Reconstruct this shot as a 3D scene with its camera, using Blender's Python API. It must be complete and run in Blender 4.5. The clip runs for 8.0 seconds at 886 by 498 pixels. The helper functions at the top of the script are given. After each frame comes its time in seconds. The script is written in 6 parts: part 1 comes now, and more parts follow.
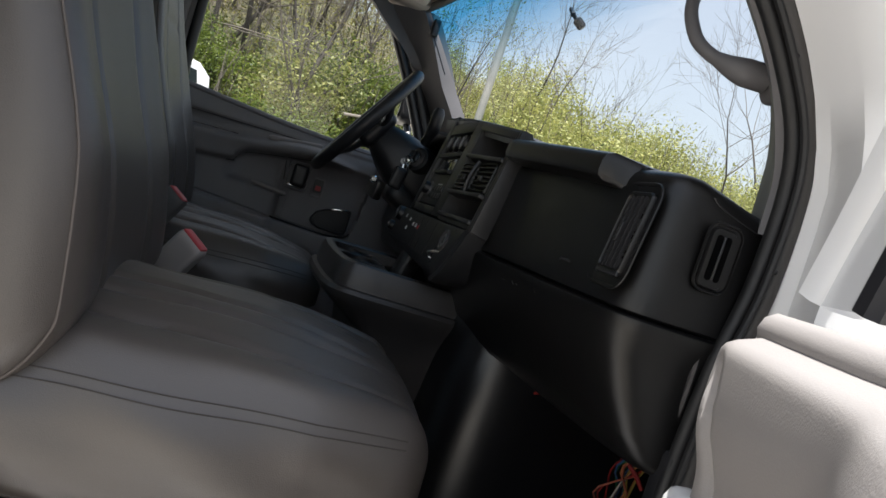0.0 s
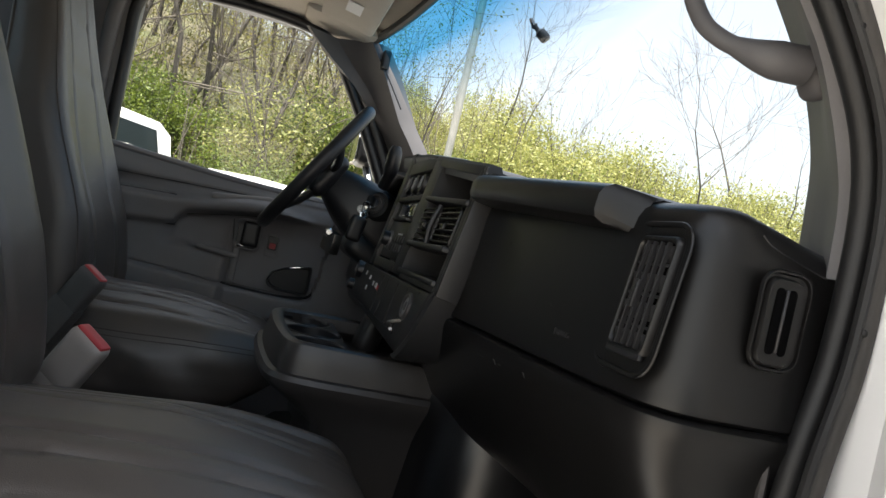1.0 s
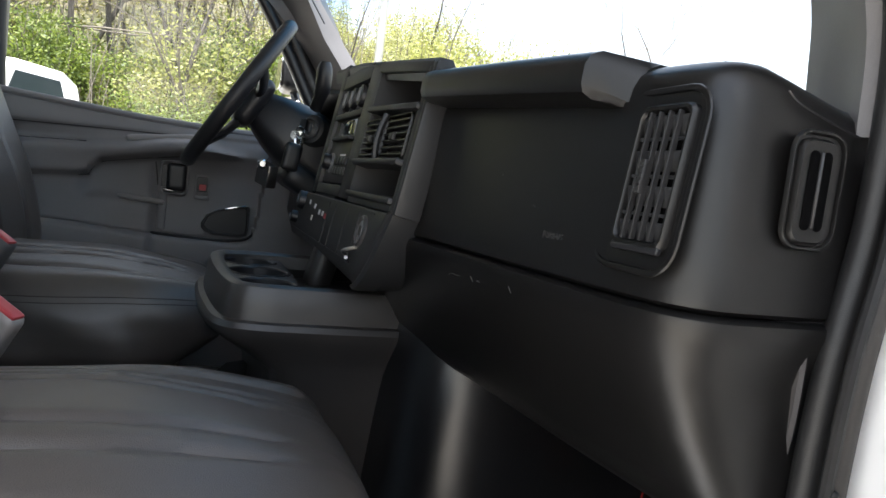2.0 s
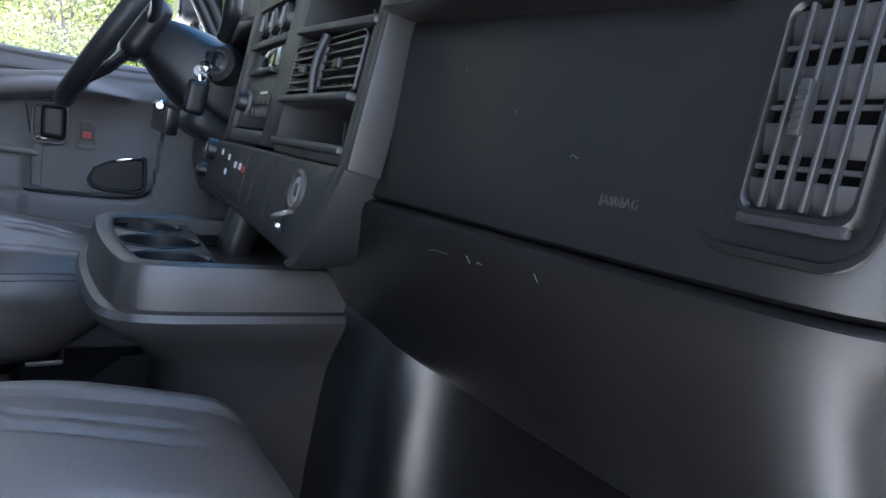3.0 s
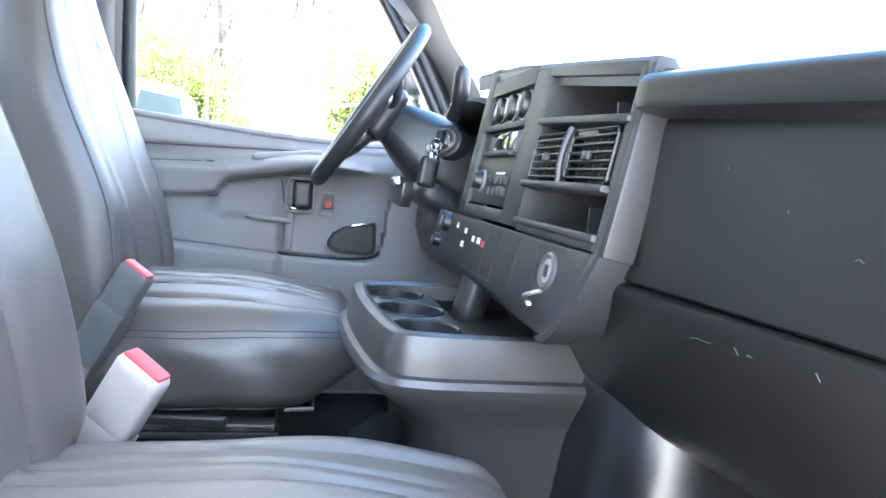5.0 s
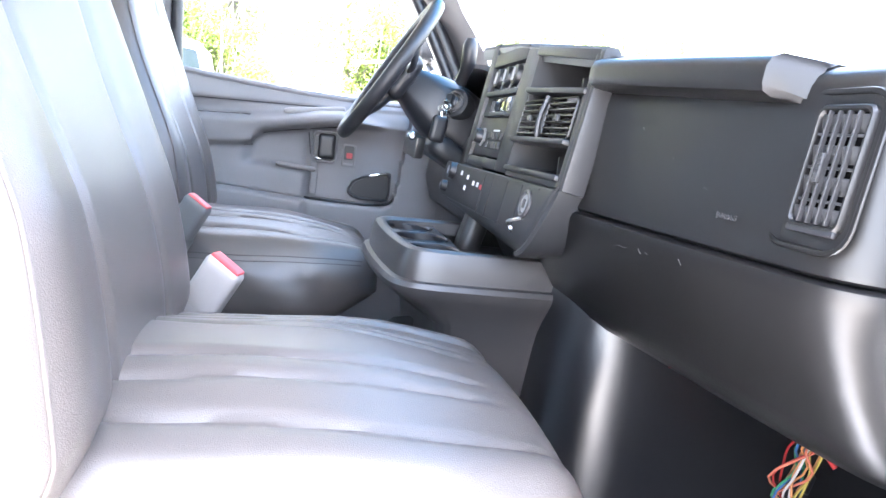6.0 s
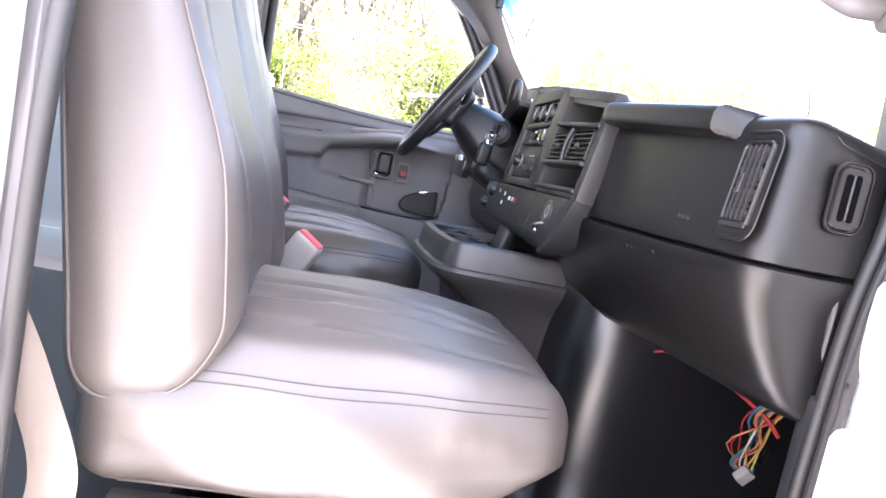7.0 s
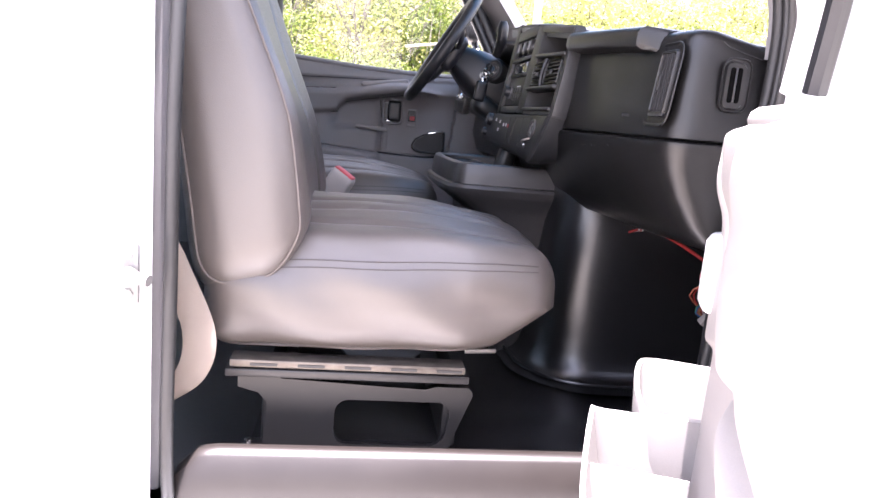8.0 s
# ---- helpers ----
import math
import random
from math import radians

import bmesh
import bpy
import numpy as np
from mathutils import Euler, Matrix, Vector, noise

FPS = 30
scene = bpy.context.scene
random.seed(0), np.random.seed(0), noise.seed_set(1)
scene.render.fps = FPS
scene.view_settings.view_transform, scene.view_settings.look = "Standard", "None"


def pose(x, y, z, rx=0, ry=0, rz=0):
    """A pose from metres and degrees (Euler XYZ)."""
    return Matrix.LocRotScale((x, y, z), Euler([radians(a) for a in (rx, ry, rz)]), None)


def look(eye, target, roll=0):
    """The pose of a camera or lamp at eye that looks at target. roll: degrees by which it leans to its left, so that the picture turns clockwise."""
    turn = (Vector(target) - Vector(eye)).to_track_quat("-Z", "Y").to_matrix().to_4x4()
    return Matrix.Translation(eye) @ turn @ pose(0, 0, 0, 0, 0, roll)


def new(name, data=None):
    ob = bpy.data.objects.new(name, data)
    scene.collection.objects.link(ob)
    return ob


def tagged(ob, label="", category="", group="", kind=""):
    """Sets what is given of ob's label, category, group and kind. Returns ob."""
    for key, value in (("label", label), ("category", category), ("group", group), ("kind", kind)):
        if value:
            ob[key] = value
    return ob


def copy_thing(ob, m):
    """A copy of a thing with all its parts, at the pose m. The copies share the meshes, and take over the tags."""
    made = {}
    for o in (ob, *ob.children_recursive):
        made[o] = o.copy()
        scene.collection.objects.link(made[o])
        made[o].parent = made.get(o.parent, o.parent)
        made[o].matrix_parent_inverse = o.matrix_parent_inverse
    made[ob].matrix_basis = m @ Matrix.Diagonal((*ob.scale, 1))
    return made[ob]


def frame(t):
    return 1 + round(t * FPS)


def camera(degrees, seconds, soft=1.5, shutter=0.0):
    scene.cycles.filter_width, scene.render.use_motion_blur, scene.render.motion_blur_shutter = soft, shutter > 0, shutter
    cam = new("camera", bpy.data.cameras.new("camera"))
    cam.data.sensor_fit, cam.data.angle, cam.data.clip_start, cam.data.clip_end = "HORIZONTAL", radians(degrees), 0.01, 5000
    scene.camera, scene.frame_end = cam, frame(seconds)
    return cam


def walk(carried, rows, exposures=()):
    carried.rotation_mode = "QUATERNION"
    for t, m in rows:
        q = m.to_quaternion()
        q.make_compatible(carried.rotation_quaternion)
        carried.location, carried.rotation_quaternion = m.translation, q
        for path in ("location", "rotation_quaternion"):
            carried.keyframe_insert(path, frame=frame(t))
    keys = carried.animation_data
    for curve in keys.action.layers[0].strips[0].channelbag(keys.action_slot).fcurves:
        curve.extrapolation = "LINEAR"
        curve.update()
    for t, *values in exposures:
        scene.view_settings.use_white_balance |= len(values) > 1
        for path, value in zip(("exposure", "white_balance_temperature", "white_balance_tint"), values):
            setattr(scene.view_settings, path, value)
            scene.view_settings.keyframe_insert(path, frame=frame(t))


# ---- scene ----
from mathutils.geometry import tessellate_polygon

# World: x towards the van's nose, y towards the driver's side, z up, metres.
cam = camera(66.0, 8.0)
PATH = [
    (0, (0.385, -0.463, 1.26), (0.875, 1.473, 1.161), 18.5),
    (0.5, (0.422, -0.34, 1.269), (0.907, 1.597, 1.167), 11.2),
    (1, (0.455, -0.259, 1.298), (0.967, 1.674, 1.312), 13.0),
    (1.5, (0.473, -0.201, 1.305), (1.166, 1.675, 1.326), 7.5),
    (1.7, (0.469, -0.197, 1.294), (1.157, 1.68, 1.239), 6.8),
    (2.8, (0.463, -0.002, 1.266), (1.328, 1.779, 0.986), 6.5),
    (3, (0.486, 0.024, 1.268), (1.43, 1.766, 0.99), 7.1),
    (3.5, (0.518, 0.048, 1.298), (1.526, 1.765, 1.104), 8.0),
    (4, (0.487, 0.044, 1.315), (1.288, 1.869, 1.145), 7.2),
    (4.5, (0.435, 0.051, 1.315), (0.944, 1.975, 1.124), 5.6),
    (4.7, (0.422, 0.038, 1.309), (0.865, 1.98, 1.122), 5.8),
    (5.8, (0.39, -0.167, 1.289), (0.82, 1.763, 0.991), 4.9),
    (6, (0.37, -0.232, 1.29), (0.786, 1.699, 0.973), 7.0),
    (6.5, (0.332, -0.377, 1.283), (0.581, 1.578, 0.94), 8.6),
    (7, (0.328, -0.479, 1.256), (0.628, 1.485, 1.022), 11.4),
    (7.5, (0.311, -0.655, 1.236), (0.586, 1.297, 0.899), 6.9),
    (8, (0.306, -0.771, 1.229), (0.569, 1.174, 0.846), 5.1),
]
EXPOSURES = [(0, 1.32, 6100, 11), (1.0, 1.9, 6450, 10), (1.7, 2.4, 6300, 10), (2.8, 3.3, 5350, 12), (3.5, 4.5, 4950, 13), (4.2, 5.3, 5150, 11),
             (6.0, 5.4, 5550, 16), (6.5, 4.75, 5700, 21), (7.0, 4.55, 5950, 24), (8, 3.75, 6000, 28)]
walk(cam, [(t, look(eye, target, roll)) for t, eye, target, roll in PATH], EXPOSURES)

# ---------------------------------------------------------------- world and sun
SUN_TO = Vector((-0.09, -0.12, 1.0)).normalized()      # towards the sun
world = bpy.data.worlds.new("sky")
scene.world = world
world.use_nodes = True
wn = world.node_tree
sky = wn.nodes.new("ShaderNodeTexSky")
sky.sky_type = "NISHITA"
sky.sun_disc = False
sky.sun_elevation = math.asin(SUN_TO.z)
sky.sun_rotation = math.atan2(SUN_TO.x, SUN_TO.y)
sky.air_density, sky.dust_density = 1.6, 1.5
sky.ozone_density = 0.4
haze = wn.nodes.new("ShaderNodeHueSaturation")             # thin bright haze takes the blue out of the sky
haze.inputs["Saturation"].default_value, haze.inputs["Value"].default_value = 0.40, 1.0
wn.links.new(sky.outputs[0], haze.inputs["Color"])
wn.links.new(haze.outputs[0], wn.nodes["Background"].inputs[0])
wn.nodes["Background"].inputs[1].default_value = 0.075
sun_data = bpy.data.lights.new("sun", "SUN")
sun_data.energy, sun_data.angle, sun_data.color = 5.0, radians(0.55), (1.0, 0.94, 0.85)
sun = new("sun", sun_data)
sun.matrix_world = look(SUN_TO * 30, (0, 0, 0))


# ---------------------------------------------------------------- materials
def mat(name, color, rough=0.6, metal=0.0, grain=0.0, grain_scale=900.0, bump=0.0, stain=0.0, stain_scale=9.0,
        second=None, coat=0.0, spec=0.5):
    """A surface with two scales of variation (stain: broad, grain: fine) and a fine relief."""
    m = bpy.data.materials.new(name)
    m.use_nodes = True
    n, l = m.node_tree.nodes, m.node_tree.links
    b = n["Principled BSDF"]
    b.inputs["Roughness"].default_value, b.inputs["Metallic"].default_value = rough, metal
    b.inputs["Coat Weight"].default_value = coat
    b.inputs["Specular IOR Level"].default_value = spec
    co = n.new("ShaderNodeTexCoord")
    broad, fine = n.new("ShaderNodeTexNoise"), n.new("ShaderNodeTexNoise")
    broad.inputs["Scale"].default_value, broad.inputs["Detail"].default_value = stain_scale, 6
    fine.inputs["Scale"].default_value, fine.inputs["Detail"].default_value = grain_scale, 3
    for t in (broad, fine):
        l.new(co.outputs["Object"], t.inputs["Vector"])
    mix = n.new("ShaderNodeMix")
    mix.data_type = "RGBA"
    ramp = n.new("ShaderNodeMapRange")
    ramp.inputs["From Min"].default_value, ramp.inputs["From Max"].default_value = 0.38, 0.66
    ramp.inputs["To Max"].default_value = stain
    l.new(broad.outputs[0], ramp.inputs[0])
    l.new(ramp.outputs[0], mix.inputs["Factor"])
    c2 = second or tuple(c * 0.55 for c in color)
    mix.inputs["A"].default_value, mix.inputs["B"].default_value = (*color, 1), (*c2, 1)
    hsv = n.new("ShaderNodeHueSaturation")
    gr = n.new("ShaderNodeMapRange")
    gr.inputs["To Min"].default_value, gr.inputs["To Max"].default_value = 1 - grain, 1 + grain
    l.new(fine.outputs[0], gr.inputs[0])
    l.new(gr.outputs[0], hsv.inputs["Value"])
    l.new(mix.outputs["Result"], hsv.inputs["Color"])
    l.new(hsv.outputs[0], b.inputs["Base Color"])
    rr = n.new("ShaderNodeMapRange")
    rr.inputs["To Min"].default_value, rr.inputs["To Max"].default_value = max(rough - 0.03, 0.02), min(rough + 0.03, 1)
    l.new(broad.outputs[0], rr.inputs[0])
    l.new(rr.outputs[0], b.inputs["Roughness"])
    if bump:
        bp = n.new("ShaderNodeBump")
        bp.inputs["Strength"].default_value, bp.inputs["Distance"].default_value = bump, 0.002
        l.new(fine.outputs[0], bp.inputs["Height"])
        l.new(bp.outputs[0], b.inputs["Normal"])
    return m


VINYL = mat("seat_vinyl", (0.082, 0.071, 0.064), 0.38, grain=0.10, grain_scale=900, bump=0.22, stain=0.65, stain_scale=3.5, second=(0.066, 0.056, 0.050), spec=0.75)
PIPING = mat("seat_piping", (0.098, 0.084, 0.076), 0.5, grain=0.08)
THREAD = mat("seam_thread", (0.055, 0.047, 0.042), 0.8, grain=0.1)
DASH = mat("dash_plastic", (0.0052, 0.0050, 0.0051), 0.33, grain=0.14, grain_scale=1600, bump=0.12, stain=0.25, stain_scale=14, second=(0.0075, 0.0072, 0.0071), spec=0.45)
DASH_GREY = mat("stack_plastic", (0.021, 0.0212, 0.0225), 0.42, grain=0.12, grain_scale=1600, bump=0.08, stain=0.2, second=(0.026, 0.0255, 0.0255), spec=0.45)
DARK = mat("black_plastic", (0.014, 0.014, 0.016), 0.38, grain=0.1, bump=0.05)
# near black, paints the shade inside vents as flat sheets
DUCT_SHADE = mat("painted_duct_shade", (0.002, 0.002, 0.0022), 0.9, spec=0.03)
SILVER = mat("dash_edge_trim", (0.055, 0.052, 0.052), 0.36, grain=0.1, bump=0.06, stain=0.2)
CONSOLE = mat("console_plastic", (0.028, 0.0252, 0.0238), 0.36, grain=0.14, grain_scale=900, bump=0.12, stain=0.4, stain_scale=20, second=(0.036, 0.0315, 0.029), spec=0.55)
RUBBER = mat("floor_rubber", (0.006, 0.006, 0.007), 0.30, grain=0.15, bump=0.1, stain=0.2, stain_scale=10, second=(0.010, 0.009, 0.009), spec=0.9)
DOORGREY = mat("door_trim_grey", (0.225, 0.213, 0.215), 0.55, grain=0.1, grain_scale=700, bump=0.14, stain=0.25, second=(0.19, 0.18, 0.18))
DOORLIGHT = mat("door_trim_pale", (0.28, 0.262, 0.252), 0.5, grain=0.06, grain_scale=700, bump=0.12, stain=0.2, second=(0.25, 0.23, 0.22))
SILLTRIM = mat("sill_trim", (0.012, 0.0095, 0.0085), 0.40, grain=0.12, bump=0.12, stain=0.4, second=(0.020, 0.0165, 0.0145), spec=0.4)
PAINT = mat("white_paint", (0.80, 0.80, 0.80), 0.22, stain=0.12, stain_scale=5, second=(0.7, 0.69, 0.67), coat=0.5)
SEAL = mat("rubber_seal", (0.009, 0.009, 0.0095), 0.5, grain=0.2, bump=0.1, stain=0.4, second=(0.022, 0.022, 0.022))
HEADLINER = mat("headliner_cloth", (0.52, 0.47, 0.40), 0.9, grain=0.1, grain_scale=1500, bump=0.2, stain=0.2)
PILLAR = mat("pillar_trim", (0.13, 0.126, 0.13), 0.55, grain=0.08, bump=0.12, stain=0.2)
STEEL = mat("bare_steel", (0.42, 0.41, 0.39), 0.32, metal=1.0, stain=0.5, stain_scale=30)
CHROME = mat("bright_chrome", (0.8, 0.8, 0.8), 0.12, metal=1.0)
BASEMETAL = mat("seat_base_black", (0.016, 0.015, 0.015), 0.36, grain=0.1, bump=0.05, stain=0.3, spec=0.5)
RED = mat("red_plastic", (0.50, 0.06, 0.065), 0.45, grain=0.05)
BUCKLE = mat("buckle_plastic", (0.36, 0.325, 0.30), 0.45, grain=0.06, stain=0.3)
BELT = mat("belt_webbing", (0.40, 0.34, 0.29), 0.8, grain=0.2, grain_scale=1800, bump=0.3, stain=0.2)
WHEEL = mat("wheel_leather", (0.018, 0.018, 0.020), 0.42, grain=0.15, bump=0.2)
MARK = mat("white_marking", (0.7, 0.7, 0.7), 0.6)
DIAL = mat("knob_face", (0.20, 0.20, 0.205), 0.4)
LCD = mat("display_glass", (0.03, 0.035, 0.04), 0.08, coat=0.5)
EMBOSS = mat("embossed_mark", (0.018, 0.018, 0.019), 0.5)

# ---------------------------------------------------------------- mesh helpers
def link(name, bm, material, smooth=True, angle=40):
    me = bpy.data.meshes.new(name)
    bmesh.ops.recalc_face_normals(bm, faces=bm.faces[:])
    bm.to_mesh(me)
    bm.free()
    me.materials.append(material)
    if smooth:
        me.shade_smooth()
        me.set_sharp_from_angle(angle=radians(angle))
    return new(name, me)


def part(name, bm, material, parent, label="", angle=40):
    ob = link(name, bm, material, angle=angle)
    ob.parent = parent
    if label:
        ob["label"] = label
    return ob


def thing(name, label, category, at=(0, 0, 0), group="", kind=""):
    e = new(name)
    e.empty_display_size = 0.05
    e.location = at
    return tagged(e, label, category, group, kind)


def structure(name, bm, material, label, category, angle=40):
    return tagged(link(name, bm, material, angle=angle), label, category, kind="structure")


def box(x0, x1, y0, y1, z0, z1, r=0.0, seg=2, bm=None):
    bm = bm or bmesh.new()
    vs = bmesh.ops.create_cube(bm, size=1)["verts"]
    for v in vs:
        v.co = Vector((x0 + (v.co.x + 0.5) * (x1 - x0), y0 + (v.co.y + 0.5) * (y1 - y0), z0 + (v.co.z + 0.5) * (z1 - z0)))
    if r:
        es = list({e for v in vs for e in v.link_edges})
        bmesh.ops.bevel(bm, geom=es, offset=r, segments=seg, profile=0.5, affect="EDGES")
    return bm


def moved(bm, m):
    bmesh.ops.transform(bm, matrix=m, verts=bm.verts[:])
    return bm


def skin(rings, bm=None, close_u=False, caps=False):
    """Faces between rings of equal count; rings may be open lines. close_u: each ring is closed."""
    bm = bm or bmesh.new()
    vs = [[bm.verts.new(p) for p in ring] for ring in rings]
    n = len(rings[0])
    for a, b in zip(vs, vs[1:]):
        for i in range(n if close_u else n - 1):
            j = (i + 1) % n
            try:
                bm.faces.new((a[i], a[j], b[j], b[i]))
            except ValueError:
                pass
    if caps and close_u:
        bm.faces.new(vs[0])
        bm.faces.new(vs[-1])
    return bm


def tube(points, r, n=10, bm=None, closed=False, flat=1.0):
    """A round rod along points; r a number or one for each point. flat squeezes it along its second axis."""
    pts = [Vector(p) for p in points]
    k = len(pts)
    rs = r if isinstance(r, (list, tuple)) else [r] * k
    rings = []
    up = None
    for i, p in enumerate(pts):
        a = pts[i - 1] if (i or closed) else p
        b = pts[(i + 1) % k] if (i < k - 1 or closed) else p
        d = (b - a).normalized()
        if up is None:
            up = Vector((0, 0, 1)) if abs(d.z) < 0.9 else Vector((1, 0, 0))
        side = d.cross(up).normalized()
        up = side.cross(d).normalized()
        rings.append([p + rs[i] * (side * math.cos(q) + up * flat * math.sin(q)) for q in (2 * math.pi * j / n for j in range(n))])
    if closed:
        rings.append(rings[0])
        bm = skin(rings, bm, close_u=True)
        bmesh.ops.remove_doubles(bm, verts=bm.verts[:], dist=1e-6)
        return bm
    return skin(rings, bm, close_u=True, caps=True)


def smooth_line(points, n):
    """n points along a Catmull-Rom curve through points."""
    p = [Vector(q) for q in points]
    p = [2 * p[0] - p[1]] + p + [2 * p[-1] - p[-2]]
    out = []
    m = len(p) - 3
    for i in range(n):
        s = i / (n - 1) * m
        k = min(int(s), m - 1)
        t = s - k
        a, b, c, d = p[k:k + 4]
        out.append(0.5 * ((2 * b) + (c - a) * t + (2 * a - 5 * b + 4 * c - d) * t * t + (3 * b - a - 3 * c + d) * t ** 3))
    return out


def lathe(profile, n=24, bm=None):
    """Turned about z: profile of (radius, height)."""
    return skin([[Vector((r * math.cos(q), r * math.sin(q), h)) for q in (2 * math.pi * j / n for j in range(n))] for r, h in profile],
                bm, close_u=True, caps=True)


def rounded_rect(w, h, r, n=5):
    out = []
    for cx, cy, a0 in ((w / 2 - r, h / 2 - r, 0), (-w / 2 + r, h / 2 - r, 90), (-w / 2 + r, -h / 2 + r, 180), (w / 2 - r, -h / 2 + r, 270)):
        for i in range(n + 1):
            a = radians(a0 + 90 * i / n)
            out.append((cx + r * math.cos(a), cy + r * math.sin(a)))
    return out


def ring_plate(outer, inner, depth, r=0.0, bm=None):
    """A frame in the xy plane between two outlines of equal count, standing from z = 0 to depth, its rim softened by r."""
    o0 = [Vector((x, y, 0)) for x, y in outer]
    o1 = [Vector((x, y, depth - r)) for x, y in outer]
    mid = lambda f, z: [Vector((a[0] + (b[0] - a[0]) * f, a[1] + (b[1] - a[1]) * f, z)) for a, b in zip(outer, inner)]
    i0 = [Vector((x, y, 0)) for x, y in inner]
    i1 = [Vector((x, y, depth - r)) for x, y in inner]
    return skin([i0, i1, mid(0.7, depth), mid(0.3, depth), o1, o0], bm, close_u=True)


def plate(outline, depth, r=0.001, bm=None):
    bm = bm or bmesh.new()
    cx = sum(p[0] for p in outline) / len(outline)
    cy = sum(p[1] for p in outline) / len(outline)
    small = [(x + (cx - x) * r / max(abs(cx - x) + abs(cy - y), 1e-6), y + (cy - y) * r / max(abs(cx - x) + abs(cy - y), 1e-6)) for x, y in outline]
    return skin([[Vector((x, y, 0)) for x, y in outline], [Vector((x, y, depth - r)) for x, y in outline],
                 [Vector((x, y, depth)) for x, y in small]], bm, close_u=True, caps=True)


def puffed(hx, hy, hz, r, n=(20, 20, 10), shape=None):
    """A cushion: a box with half sizes, edges rounded by r, then each point moved by shape(p)."""
    bm = bmesh.new()
    seen = {}

    def vert(p):
        k = tuple(round(c, 5) for c in p)
        if k not in seen:
            q = Vector(p)
            inner = Vector([max(-(h - r), min(h - r, c)) for c, h in zip(q, (hx, hy, hz))])
            d = q - inner
            q = inner + d.normalized() * r if d.length > 1e-7 else q
            seen[k] = bm.verts.new(shape(q) if shape else q)
        return seen[k]

    hs = (hx, hy, hz)
    for ax in range(3):
        u, v = (ax + 1) % 3, (ax + 2) % 3
        for s in (-1, 1):
            for i in range(n[u]):
                for j in range(n[v]):
                    quad = []
                    for a, b in ((i, j), (i + 1, j), (i + 1, j + 1), (i, j + 1)):
                        p = [0, 0, 0]
                        p[ax], p[u], p[v] = s * hs[ax], -hs[u] + 2 * hs[u] * a / n[u], -hs[v] + 2 * hs[v] * b / n[v]
                        quad.append(vert(p))
                    try:
                        bm.faces.new(quad if s > 0 else quad[::-1])
                    except ValueError:
                        pass
    return bm


def gauss(x, c, w):
    return math.exp(-((x - c) / w) ** 2)


def lerp_table(table, x):
    """Linear between rows (x, values...)."""
    if x <= table[0][0]:
        return table[0][1:]
    for a, b in zip(table, table[1:]):
        if x <= b[0]:
            f = (x - a[0]) / (b[0] - a[0])
            return [p + (q - p) * f for p, q in zip(a[1:], b[1:])]
    return table[-1][1:]


# ---------------------------------------------------------------- glass
def glass(name, tint, band=None):
    m = bpy.data.materials.new(name)
    m.use_nodes = True
    n, l = m.node_tree.nodes, m.node_tree.links
    n.remove(n["Principled BSDF"])
    tr, gl, mx = (n.new("ShaderNodeBsdfTransparent"), n.new("ShaderNodeBsdfGlossy"), n.new("ShaderNodeMixShader"))
    gl.inputs["Roughness"].default_value = 0.02
    mx.inputs[0].default_value = 0.05
    tr.inputs["Color"].default_value = (*tint, 1)
    if band:                                  # shade band along the top edge
        z0, z1, colour = band
        co, sep, mr, cm = n.new("ShaderNodeTexCoord"), n.new("ShaderNodeSeparateXYZ"), n.new("ShaderNodeMapRange"), n.new("ShaderNodeMix")
        cm.data_type = "RGBA"
        mr.inputs["From Min"].default_value, mr.inputs["From Max"].default_value = z0, z1
        l.new(co.outputs["Object"], sep.inputs[0])
        l.new(sep.outputs["Z"], mr.inputs[0])
        l.new(mr.outputs[0], cm.inputs["Factor"])
        cm.inputs["A"].default_value, cm.inputs["B"].default_value = (*tint, 1), (*colour, 1)
        l.new(cm.outputs["Result"], tr.inputs["Color"])
    l.new(tr.outputs[0], mx.inputs[1])
    l.new(gl.outputs[0], mx.inputs[2])
    l.new(mx.outputs[0], n["Material Output"].inputs[0])
    return m


GLASS = glass("clear_glass", (0.95, 0.965, 0.955))
WINDSHIELD = glass("windshield_glass", (0.96, 0.97, 0.965), (1.66, 1.80, (0.10, 0.38, 0.62)))

FLOOR_Z = 0.69


# ---------------------------------------------------------------- floor, sill, pillars, roof
def mat_wave(x, y):
    return FLOOR_Z + 0.004 * math.sin(9 * x + 5 * y) + 0.003 * math.sin(31 * x - 17 * y) * gauss(x, 0.85, 0.3) + 0.006 * gauss(y, 0.36, 0.05) * gauss(x, 0.75, 0.25) + 0.05 * max(0, x - 1.0)


structure("floor", skin([[(x, y, mat_wave(x, y)) for y in np.linspace(0.165, 1.83, 40)] for x in np.linspace(-1.0, 1.35, 60)]), RUBBER,
          "black rubber cab floor mat with a satin sheen", "floor")
structure("floor_pan", box(-1.0, 1.35, 0.12, 1.88, 0.60, 0.66), RUBBER, "black floor pan below the rubber mat", "floor")

